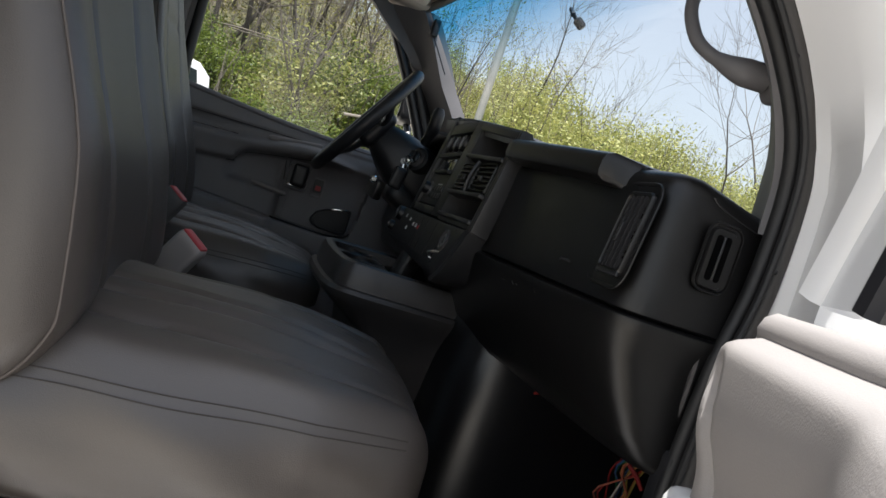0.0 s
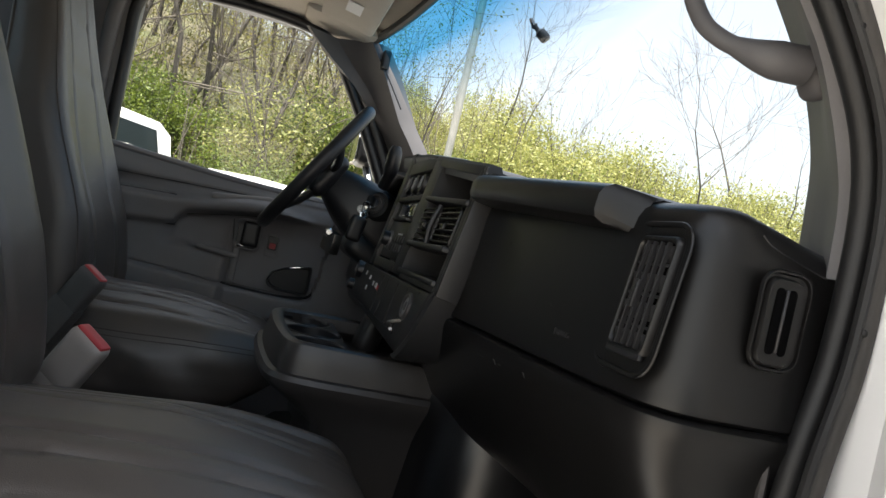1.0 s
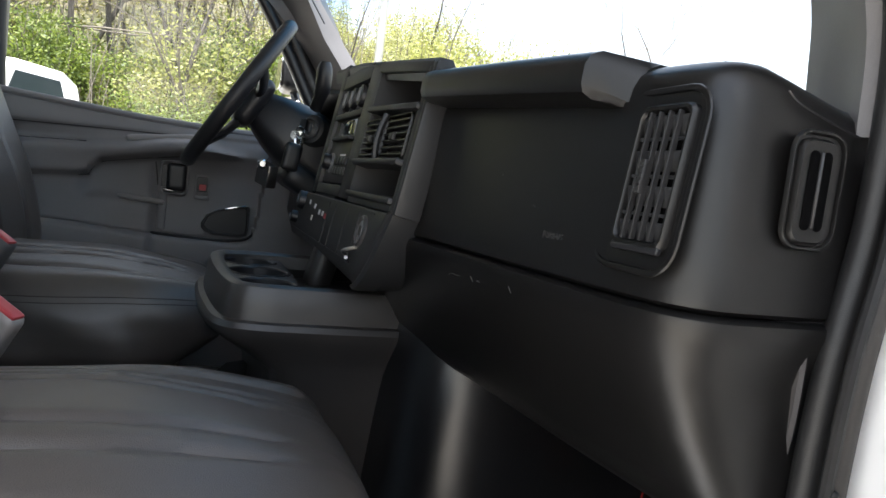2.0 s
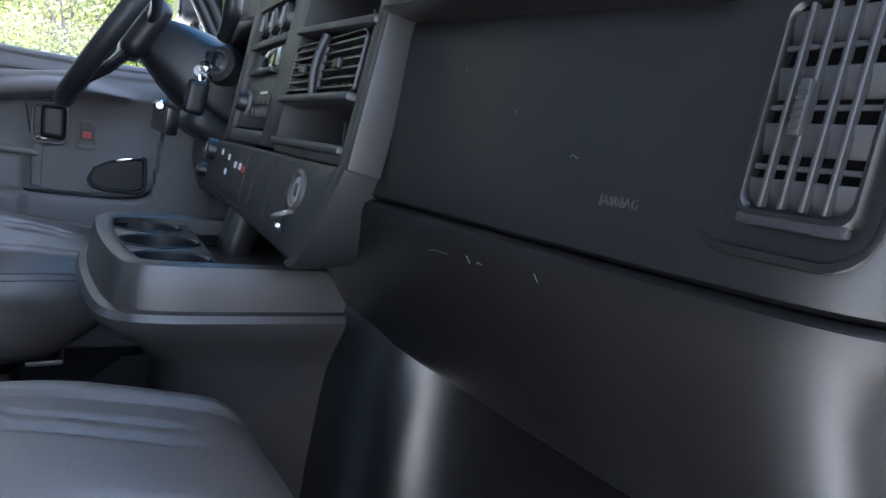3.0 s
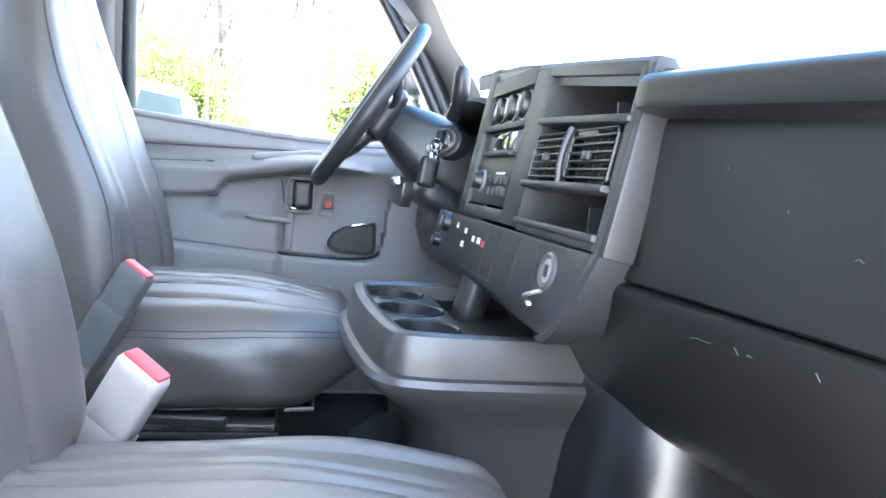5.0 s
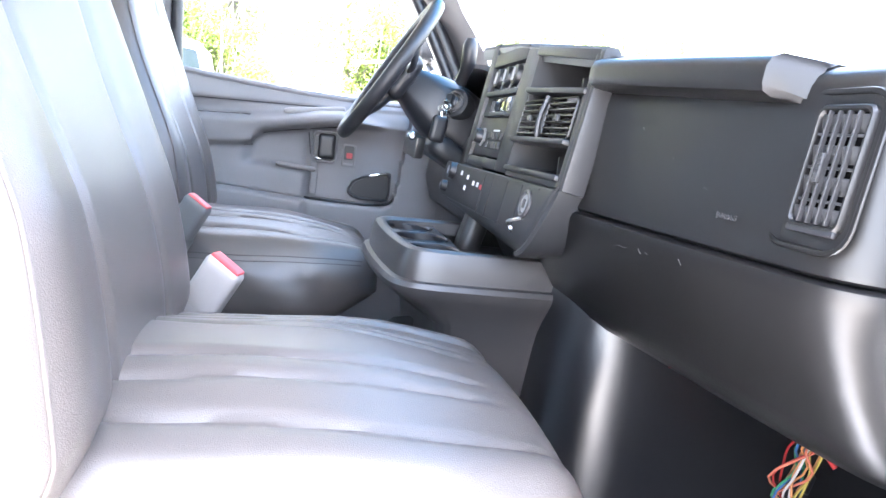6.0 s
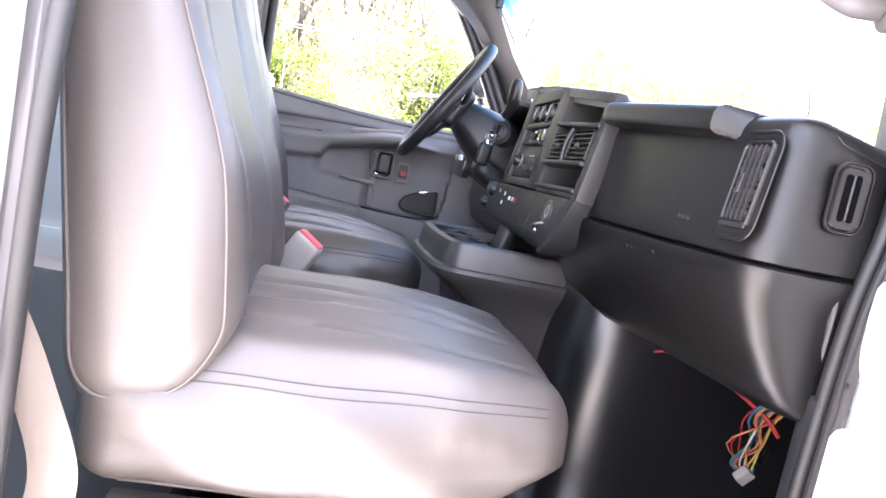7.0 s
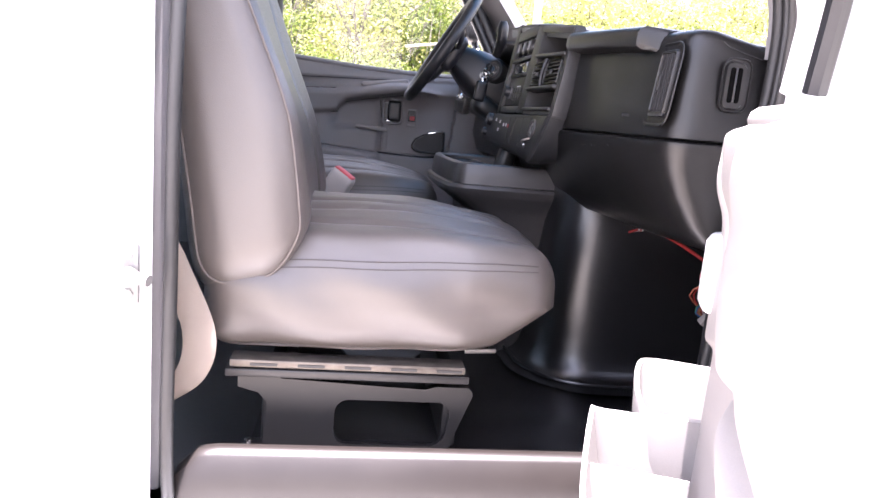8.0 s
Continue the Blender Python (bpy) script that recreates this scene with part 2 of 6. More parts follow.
# entrance sill: brown-grey trim plate with a rolled inner edge
sill_line = [(0.135, 0.60), (0.10, 0.64), (0.105, 0.70), (0.118, 0.745), (0.128, 0.752), (0.142, 0.752), (0.156, 0.742), (0.166, 0.70), (0.170, 0.68)]
rings = []
for x in np.linspace(0.085, 0.86, 30):
    e = 0.03 * max(0.0, 1 - (x - 0.085) / 0.03) + 0.03 * max(0.0, 1 - (0.86 - x) / 0.03)
    rings.append([(x, y, z - e * (1 if z > 0.69 else 0)) for y, z in sill_line])
structure("sill_trim", skin(rings), SILLTRIM, "grey-brown plastic scuff plate along the door sill", "sill trim")
structure("sill_body", box(0.0, 1.0, 0.02, 0.118, 0.42, 0.655, 0.02), PAINT, "white painted rocker panel below the door opening", "sill")
structure("sill_step", box(0.02, 0.86, 0.02, 0.105, 0.657, 0.672, 0.005), PAINT, "white painted step edge of the door opening", "sill")

# passenger-side rear door pillar: white jamb, then the box body behind it
jamb = [(0.055, 0.115), (0.060, 0.095), (0.045, 0.080), (0.035, 0.072), (-0.010, 0.066), (-0.055, 0.055), (-0.075, 0.030), (-0.085, 0.015), (-0.30, 0.010), (-0.30, 0.13), (0.03, 0.13)]
bm = skin([[(x + 0.005 * (z - 1.0), y + 0.05 * max(0, z - 1.35), z) for x, y in jamb] for z in (0.42, 0.70, 0.9, 1.1, 1.35, 1.6, 1.92)], close_u=True, caps=True)
structure("wall_pillar_passenger", bm, PAINT, "white painted rear door pillar with a stepped jamb", "pillar")
structure("trim_pillar_passenger", box(-0.30, 0.062, 0.132, 0.17, 0.68, 1.92, 0.01), PILLAR, "grey plastic trim inside the rear door pillar", "pillar trim")


SEAL_IN = [(0.66, 0.0), (0.74, 0.3), (0.90, 0.8), (1.10, 1.0), (1.42, 1.0), (1.51, 0.8), (1.61, 0.4), (1.73, 0.0), (1.95, 0.0)]


def jamb(points):
    """Front edge of the door opening: set in and forward beside the dash."""
    return [(x + 0.052 * lerp_table(SEAL_IN, z)[0], y + 0.045 * lerp_table(SEAL_IN, z)[0], z) if x > 0.55 else (x, y, z) for x, y, z in points]


def seal_strip(name, line, r, label, n=60):
    return structure(name, tube(smooth_line(line, n), r, 10), SEAL, label, "door seal")


seal_strip("trim_seal_passenger",
           jamb([(0.22, 0.115, 0.672), (0.10, 0.11, 0.675), (0.078, 0.105, 0.72), (0.080, 0.105, 1.0), (0.083, 0.105, 1.25), (0.090, 0.125, 1.5), (0.098, 0.155, 1.72),
            (0.13, 0.19, 1.80), (0.30, 0.21, 1.83), (0.50, 0.21, 1.78), (0.60, 0.17, 1.72), (0.70, 0.125, 1.60), (0.768, 0.105, 1.505), (0.809, 0.102, 1.42),
            (0.816, 0.103, 1.30), (0.803, 0.103, 1.2), (0.798, 0.103, 1.1), (0.796, 0.103, 0.9), (0.786, 0.105, 0.74), (0.756, 0.112, 0.68), (0.6, 0.115, 0.672)]), 0.0090,
           "dark grey rubber weather seal round the passenger door opening", 110)

SEAL_LIP = mat("seal_lip_rubber", (0.050, 0.046, 0.043), 0.6, grain=0.15, bump=0.08, stain=0.4, stain_scale=20, second=(0.03, 0.028, 0.027))
structure("trim_seal_lip", tube(smooth_line(jamb([(0.51, 0.188, 1.805), (0.610, 0.155, 1.724), (0.710, 0.111, 1.604), (0.777, 0.0935, 1.509), (0.818, 0.091, 1.422), (0.826, 0.091, 1.30), (0.813, 0.091, 1.2), (0.808, 0.091, 1.1), (0.806, 0.091, 0.9), (0.796, 0.093, 0.74), (0.766, 0.102, 0.672)]), 90), 0.0085, 10),
          SEAL_LIP, "worn grey outer lip of the front door seal", "door seal")
structure("trim_seal_groove", tube(smooth_line(jamb([(0.50, 0.190, 1.800), (0.602, 0.155, 1.720), (0.700, 0.108, 1.600), (0.768, 0.0895, 1.505), (0.809, 0.0865, 1.42), (0.815, 0.0865, 1.30), (0.802, 0.0865, 1.2), (0.797, 0.0865, 1.1), (0.795, 0.0865, 0.9), (0.785, 0.089, 0.74), (0.755, 0.096, 0.68)]), 90), 0.0042, 8),
          SEAL, "black sealing bead of the front door seal", "door seal")
PLUG = mat("seal_clip", (0.01, 0.01, 0.01), 0.6)
for px_, py_, pz_ in jamb(((0.766, 0.089, 1.512), (0.819, 0.0845, 1.31), (0.802, 0.0845, 1.12))):
    structure("trim_seal_clip", moved(puffed(0.003, 0.003, 0.003, 0.0025, (3, 3, 3)), pose(px_, py_, pz_)), PLUG, "small black retaining clip in the door seal", "clip")

# front door pillar, passenger side: white jamb, then the hinge pillar
SEAL_X = [(1.30, 0.816), (1.36, 0.815), (1.42, 0.807), (1.505, 0.768), (1.60, 0.700), (1.72, 0.600), (1.80, 0.500), (1.90, 0.40)]
SEAL_S = [(p.x, p.y) for p in smooth_line([(a, b, 0) for a, b in SEAL_X], 60)]
pill = lambda z: 0.816 - lerp_table(SEAL_S, z)[0]
rise_y = lambda z: lerp_table([(1.42, 0.0), (1.505, 0.002), (1.60, 0.022), (1.72, 0.067), (1.80, 0.10), (1.90, 0.12)], z)[0]
zs = (0.42, 0.6, 0.8, 1.0, 1.2, 1.30, 1.36, 1.40, 1.44, 1.48, 1.52, 1.56, 1.60, 1.65, 1.70, 1.75, 1.80, 1.86)
bm = skin([jamb([(x - pill(z), y + rise_y(z), z) for x, y in ((0.828, 0.125), (0.826, 0.098), (0.838, 0.070))]) + [(x - pill(z), y + rise_y(z), z) for x, y in ((0.858, 0.045), (0.872, 0.012), (0.955, 0.012), (0.985, 0.06), (0.985, 0.18))] for z in zs], close_u=True, caps=True)
structure("wall_pillar_front", bm, PAINT, "white painted front door pillar and hinge jamb", "pillar")
bm = box(0.96, 1.95, 0.012, 0.05, 0.55, 1.22, 0.02)
structure("wall_fender", bm, PAINT, "white painted front fender panel", "fender")
structure("wall_hood", box(1.32, 2.05, 0.05, 1.95, 1.05, 1.20, 0.06, 3), PAINT, "white painted short hood of the van", "hood")

# inner trim of both front pillars, from the seal to the windshield's edge
W_EDGE = [(0.930, 1.37), (0.930, 1.41), (0.926, 1.46), (0.905, 1.52), (0.865, 1.58), (0.80, 1.66), (0.72, 1.76), (0.64, 1.85)]


def pillar_trim(name, side, label):
    def at(x, d, z):
        return (x, d if side > 0 else 2.0 - d, z)
    rows = []
    edge = smooth_line([(x, z, k) for k, (x, z) in enumerate(W_EDGE)], 36)
    for x, z, i in [(0.930, 1.345, 0.0)] + [tuple(p) for p in edge]:
        d = 0.262 + 0.02 * i / 7
        back = 0.808 - pill(z)
        if side < 0:
            low = 0.042 * min(1.0, max(0.0, (1.84 - z) / 0.20))
            x, back = x - low, back + low
        inn = lerp_table(SEAL_IN, z)[0] if side > 0 else 0.0
        back, deep = back + 0.050 * inn, 0.045 * inn
        rows.append([at(x + 0.05, d - 0.02, z), at(x, d, z), at(x - 0.008, d + 0.002, z), at(x - 0.030, d - 0.034, z), at((x + back) / 2, (d + 0.13 + deep) / 2 - 0.010, z), at(back + 0.012, 0.130 + deep + rise_y(z), z), at(back + 0.006, 0.120 + deep + rise_y(z), z), at(back + 0.012, 0.112 + deep + rise_y(z), z)])
    return structure(name, skin(rows), PILLAR, label, "pillar trim")


pillar_trim("trim_pillar_front_passenger", 1, "grey plastic trim of the front roof pillar")
pillar_trim("trim_pillar_front_driver", -1, "grey plastic trim of the front roof pillar")


# windshield: bowed pane between the two pillar edges
def pane_point(s, k):
    x, z = lerp_table([(i / 7, a, b) for i, (a, b) in enumerate(W_EDGE)], k)
    y = 0.262 + 0.02 * k + s * (2.0 - 2 * (0.262 + 0.02 * k))
    bow = 1 - (2 * s - 1) ** 2
    return Vector((x + 0.012 + bow * (0.14 - 0.07 * k) - 0.03 * s ** 3 * (1 - k), y, z + 0.004 * bow))


window = structure("window_1", skin([[pane_point(s, k) for s in np.linspace(0, 1, 24)] for k in np.linspace(0, 1, 16)]), WINDSHIELD,
                   "clear windshield with a blue shade band along its top", "windshield")
window.visible_shadow = False
structure("trim_windshield_gasket", tube([pane_point(s, 0.995) + Vector((-0.01, 0, 0.008)) for s in np.linspace(0, 1, 24)], 0.012, 8), SEAL,
          "black rubber gasket along the top of the windshield", "gasket")

# roof and headliner
roof = lambda x, y: 1.90 + 0.03 * (1 - (y - 1.0) ** 2)
hl = []
for x in np.linspace(-0.36, 0.62, 24):
    hl.append([(x, y, 1.875 + 0.02 * (1 - (y - 1.0) ** 2) - 0.03 * gauss(y, 0.16, 0.06)) for y in np.linspace(0.16, 1.84, 26)])
hl.append([(0.62 + 0.10 * (1 - (y - 1.0) ** 2 / 0.71), y, 1.860 + 0.004 * (1 - (y - 1) ** 2)) for y in np.linspace(0.16, 1.84, 26)])
structure("ceiling", skin(hl), HEADLINER, "beige cloth headliner", "headliner")
structure("roof", skin([[(x, y, 1.96 - 0.22 * max(0, x - 0.55) + 0.03 * (1 - (y - 1) ** 2) - 0.05 * gauss(y, 0.05, 0.1) - 0.05 * gauss(y, 1.95, 0.1)) for y in np.linspace(0.075, 1.925, 20) for x in [-0.36 + u * (1.0 + 0.08 * max(0.0, 1 - (y - 1) ** 2 / 0.7))]] for u in np.linspace(0, 1, 12)]),
          PAINT, "white painted steel roof of the van", "roof")
for nm, y0, y1, lab in (("roof_rail_passenger", 0.10, 0.20, "passenger"), ("roof_rail_driver", 1.80, 1.94, "driver")):
    structure("trim_" + nm, box(-0.36, 0.50, y0, y1, 1.835 if lab == "passenger" else 1.872, 1.93, 0.02), PAINT if lab == "passenger" else PILLAR, ("white painted" if lab == "passenger" else "grey trimmed") + " roof rail above the " + lab + " door", "roof rail")

structure("trim_roof_corner", moved(puffed(0.11, 0.10, 0.018, 0.016, (8, 8, 4)), pose(0.545, 1.765, 1.874, 0, 8, 0)), HEADLINER, "beige headliner corner above the pillar", "headliner")
structure("trim_window_rail_driver", tube(smooth_line([(-0.06, 1.85, 1.78), (0.05, 1.85, 1.885), (0.25, 1.85, 1.905), (0.44, 1.85, 1.900), (0.555, 1.852, 1.865), (0.645, 1.857, 1.740), (0.725, 1.862, 1.605), (0.81, 1.866, 1.45)], 60), 0.030, 10),
          DARK, "black frame round the driver's window", "window frame")

# added dark panel that hides the sunlit door shell in a gap
structure("trim_leak_cover_driver", box(0.757, 1.02, 1.812, 1.842, 0.66, 1.355, 0.006), DARK, "black panel added to cover a sunlit gap beside the driver's footwell", "kick panel")

# cargo box behind the seats
structure("wall_cargo_driver", box(-4.2, -0.36, 1.98, 2.10, 0.62, 2.9, 0.03), PAINT, "white inner wall of the cargo box", "wall")
structure("wall_cargo_passenger", box(-4.2, -0.36, -0.10, 0.02, 0.62, 2.9, 0.03), PAINT, "white side wall of the cargo box", "wall")
structure("wall_cargo_back", box(-4.2, -4.1, 0.02, 2.0, 0.62, 2.9), PAINT, "white rear wall of the cargo box", "wall")
FIBRE = bpy.data.materials.new("translucent_roof")
FIBRE.use_nodes = True
ft = FIBRE.node_tree.nodes.new("ShaderNodeBsdfTranslucent")
ft.inputs["Color"].default_value = (0.05, 0.068, 0.082, 1)
FIBRE.node_tree.links.new(ft.outputs[0], FIBRE.node_tree.nodes["Material Output"].inputs[0])
structure("ceiling_cargo", skin([[(x, y, 2.9) for y in (0.02, 1.0, 1.98)] for x in (-4.2, -2.2, -0.36)]), FIBRE, "translucent white fibreglass roof of the cargo box", "ceiling")
structure("baseboard_cargo", box(-4.1, -0.42, 1.955, 1.978, 0.70, 0.80, 0.004), PAINT, "white kick strip along the cargo box wall", "baseboard")
structure("floor_cargo", box(-4.1, -1.0, 0.02, 1.98, 0.62, 0.68), RUBBER, "black floor of the cargo box", "floor")

structure("wall_cargo_front_low", box(-0.40, -0.36, 0.02, 0.14, 0.62, 2.84), PAINT, "white front face of the cargo box", "wall")
structure("wall_cargo_front_driver", box(-0.40, -0.36, 1.86, 1.98, 0.62, 2.84), PAINT, "white front face of the cargo box", "wall")
structure("wall_cargo_front_high", box(-0.40, -0.36, 0.14, 1.86, 1.94, 2.84), PAINT, "white front face of the cargo box above the cab", "wall")

# firewall and the far side of the cab
structure("wall_firewall", box(1.30, 1.36, 0.10, 1.90, 0.55, 1.36), RUBBER, "black firewall behind the footwell", "wall")
structure("wall_kick_passenger", box(0.84, 1.32, 0.14, 0.172, 0.66, 1.10, 0.008), DARK, "black kick panel beside the passenger footwell", "kick panel")
structure("wall_kick_driver", box(0.76, 1.32, 1.79, 1.86, 0.66, 1.46, 0.01), DOORGREY, "grey kick panel beside the driver footwell", "kick panel")
structure("wall_fender_driver", box(0.80, 1.95, 1.95, 1.99, 0.55, 1.22, 0.02), PAINT, "white painted front fender panel", "fender")
structure("wall_pillar_driver", box(-0.34, -0.015, 1.80, 1.97, 0.42, 1.92, 0.02), PILLAR, "grey rear door pillar on the driver side", "pillar")


# ---------------------------------------------------------------- driver door, closed
door1 = thing("door_1", "grey plastic trimmed driver door, closed, its window clear", "door", (0.4, 1.80, 0.9), kind="structure")
D1 = Matrix.Translation((-0.4, -1.80, -0.9))


def d1(name, bm, m, label="", angle=40):
    return part(name, moved(bm, D1), m, door1, label, angle)


SILL = [(-0.12, 1.400), (0.0, 1.388), (0.2, 1.374), (0.33, 1.366), (0.50, 1.362), (0.65, 1.366), (0.80, 1.40)]


ARM_EDGE = [(-0.1, 1.190), (0.043, 1.198), (0.205, 1.212), (0.219, 1.216), (0.228, 1.233), (0.249, 1.251), (0.337, 1.270), (0.453, 1.291), (0.60, 1.300)]
ARM_TOP = [(-0.1, 1.276), (0.20, 1.288), (0.30, 1.300), (0.40, 1.325), (0.46, 1.332), (0.55, 1.31), (0.60, 1.29)]
LOWER = [(-0.1, 1.104), (0.042, 1.094), (0.352, 1.072), (0.60, 1.066), (0.63, 1.08), (0.642, 1.13), (0.65, 1.22), (0.66, 1.40)]
LEDGE = [(0.205, 1.158), (0.26, 1.164), (0.35, 1.160), (0.376, 1.154)]


def panel_relief(x, z):
    """How far the trim stands into the cab."""
    d = 0.0
    top = lerp_table(SILL, x)[0]
    d += 0.035 * gauss(z, top - 0.05, 0.05)                      # rolled upper edge
    low = lerp_table(ARM_EDGE, x)[0]
    rise = 1 / (1 + math.exp(-(z - low) / 0.0035))
    d += 0.055 * rise / (1 + math.exp((z - lerp_table(ARM_TOP, x)[0]) / 0.006))          # armrest, swept up in front of the pull
    d -= 0.010 * gauss(z, 1.286 + 0.06 * (x - 0.1), 0.004) / (1 + math.exp((x - 0.212) / 0.004))   # long finger slot
    d += 0.010 / (1 + math.exp(-(z - 1.322 - 0.04 * x) / 0.002))                       # crease below the sill roll
    ledge = lerp_table(LEDGE, x)[0]
    inpull = 1 / (1 + math.exp((x - 0.372) / 0.004)) / (1 + math.exp(-(x - 0.208) / 0.008))
    d += 0.028 * (1 - inpull) * (1 / (1 + math.exp((x - 0.372) / 0.004))) * (1 - rise)  # pad behind the pull
    d += 0.028 * inpull / (1 + math.exp((z - ledge) / 0.005)) * (1 - rise)
    d += 0.024 / (1 + math.exp((z - lerp_table(LOWER, x)[0]) / 0.003)) - 0.010 * gauss(z, lerp_table(LOWER, x)[0] + 0.003, 0.0035)  # lower panel proud below the seam
    return d


rows = []
for x in np.linspace(-0.10, 0.765, 150):
    top = lerp_table(SILL, x)[0]
    rows.append([(x, 1.80 - panel_relief(x, z) + (0.02 if i == 0 else 0), z) for i, z in enumerate(np.linspace(top, 0.72, 170))])
d1("trim_panel", skin(rows), DOORGREY)
d1("shell", box(-0.11, 0.80, 1.845, 1.96, 0.62, 1.355, 0.015), PAINT, "white painted outer door shell")
d1("sill_cap", tube(smooth_line([(x, 1.792, z + 0.004) for x, z in SILL], 40), 0.016, 10, flat=0.7), DOORGREY)
d1("sill_ledge", skin([[(x, 1.79, z + 0.012), (x, 1.86, z + 0.016), (x, 1.96, z - 0.02)] for x, z in SILL]), DARK, "dark window sill ledge")
# window surround
opening = [(0.0, 1.385), (-0.005, 1.50), (-0.008, 1.65), (-0.004, 1.79), (0.06, 1.845), (0.25, 1.868), (0.44, 1.862), (0.53, 1.83), (0.62, 1.71), (0.70, 1.58), (0.785, 1.43)]
d1("window_frame", tube(smooth_line([(x, 1.825 - 0.10 * max(0, z - 1.4) * 0.3, z) for x, z in opening], 60), 0.017, 10), DARK, "black rubber window channel")
d1("window_frame_trim", tube(smooth_line([(-0.045, 1.80, 1.38), (-0.052, 1.80, 1.5), (-0.05, 1.79, 1.75), (-0.02, 1.785, 1.86)], 24), 0.020, 10), PILLAR, "grey window frame trim")
d1("window_frame_upper", box(-0.10, -0.018, 1.835, 1.93, 1.36, 1.90, 0.012), DARK, "dark painted rear window frame")
pane = d1("pane", skin([[(0.0, 1.846, 1.38), (0.0, 1.82, 1.85)], [(0.42, 1.846, 1.36), (0.42, 1.82, 1.866)], [(0.53, 1.846, 1.36), (0.53, 1.82, 1.83)], [(0.785, 1.846, 1.40), (0.785, 1.843, 1.43)]]), GLASS, "clear side window")
pane.visible_shadow = False
# upper recess lines as painted shade, handle, switch, pocket, pull
# thin dark tubes paint the crease shadows that the relief casts too weakly
CREASE_SHADE = mat("panel_crease_shade", (0.045, 0.042, 0.043), 0.7, grain=0.1)
for pts in ([(x, 1.80 - panel_relief(x, z - 0.004) - 0.001, z - 0.004) for x, z in ARM_EDGE[1:8]], [(x, 1.80 - panel_relief(x, 1.286 + 0.06 * (x - 0.1)) - 0.0005, 1.286 + 0.06 * (x - 0.1)) for x in np.linspace(0.0, 0.212, 10)],
            [(x, 1.80 - panel_relief(x, 1.320 + 0.04 * x) - 0.0005, 1.320 + 0.04 * x) for x in np.linspace(-0.08, 0.44, 16)], [(0.374 + 0.003 * k, 1.80 - panel_relief(0.374, 1.262 - 0.02 * k) - 0.0005, 1.262 - 0.02 * k) for k in range(0, 4)]):
    d1("joint_or_shade_line", tube(smooth_line(pts, 30), 0.0018, 6), CREASE_SHADE)
d1("lower_seam", tube(smooth_line([(-0.05, 1.79, 1.098), (0.2, 1.79, 1.082), (0.376, 1.79, 1.075), (0.512, 1.79, 1.069), (0.60, 1.79, 1.075), (0.632, 1.79, 1.09), (0.648, 1.79, 1.13), (0.655, 1.79, 1.20), (0.66, 1.79, 1.30)], 50), 0.004, 6), DARK)
hand = lambda bm, x, y, z: moved(bm, pose(x, y, z, 90, 0, 0))
bz = rounded_rect(0.074, 0.092, 0.016)
bezel = d1("handle_bezel", hand(ring_plate(bz, [(x * 0.82, y * 0.86) for x, y in bz], 0.012, 0.003), 0.421, 1.792, 1.226), DOORGREY)
d1("handle_recess", hand(plate([(x * 0.9, y * 0.9) for x, y in bz], 0.003), 0.421, 1.794, 1.226), DARK, "dark recess")
d1("handle", moved(puffed(0.024, 0.008, 0.036, 0.008, (8, 6, 10)), pose(0.427, 1.778, 1.228)), DARK, "black door release lever")
# highlight on the lever, put in as a small chrome bar
d1("handle_glint", moved(box(-0.018, 0.012, -0.004, 0.004, -0.004, 0.004, 0.002), pose(0.414, 1.784, 1.192)), CHROME, "chrome bar standing in for a glint on the lever")
d1("switch_plate", hand(plate(rounded_rect(0.028, 0.040, 0.004), 0.006), 0.493, 1.797, 1.216), DARK, "black lock switch plate")
d1("switch", hand(plate(rounded_rect(0.018, 0.016, 0.003), 0.011), 0.494, 1.797, 1.208), RED, "red lock rocker")
d1("switch_bezel", hand(ring_plate(rounded_rect(0.040, 0.066, 0.006), rounded_rect(0.030, 0.046, 0.004), 0.005, 0.001), 0.493, 1.797, 1.208), DOORGREY)
pk = [(-0.062, -0.012), (-0.05, 0.012), (-0.02, 0.030), (0.03, 0.044), (0.058, 0.046), (0.062, 0.04), (0.064, -0.02), (0.060, -0.036), (0.04, -0.042), (-0.03, -0.040), (-0.052, -0.032), (-0.061, -0.022)]
d1("pocket_cup", hand(plate(pk, 0.012, 0.004), 0.560, 1.798, 1.124), DARK, "black door pocket")
d1("pocket_lip", hand(ring_plate(pk, [(x * 0.86, y * 0.80) for x, y in pk], 0.018, 0.004), 0.560, 1.798, 1.124), DARK)
# highlight along the pocket's rim, put in as a chrome strip
d1("pocket_glint", moved(box(-0.028, 0.028, -0.003, 0.003, -0.003, 0.003, 0.001), pose(0.583, 1.780, 1.163, 0, -12, 0)), CHROME, "chrome bar standing in for a glint on the pocket edge")
d1("pull_cup", tube(smooth_line([(0.29, 1.776, 1.166), (0.335, 1.772, 1.163), (0.385, 1.772, 1.160), (0.40, 1.778, 1.158)], 14), [0.004] + [0.007] * 12 + [0.005], 8), DOORLIGHT, "pale pull edge")
d1("armrest_cap", moved(puffed(0.085, 0.022, 0.009, 0.008, (14, 6, 6)), pose(0.385, 1.765, 1.325, 0, -8, 0)), DOORLIGHT, "pale armrest insert")
d1("pull_rib", box(0.388, 0.408, 1.786, 1.81, 1.085, 1.20, 0.004), DOORGREY)


# ---------------------------------------------------------------- dashboard
dash = thing("dashboard", "charcoal grey plastic van dashboard with vents and open cubbies", "dashboard", (0.9, 0.9, 1.1))
D0 = Matrix.Translation((-0.9, -0.9, -1.1))


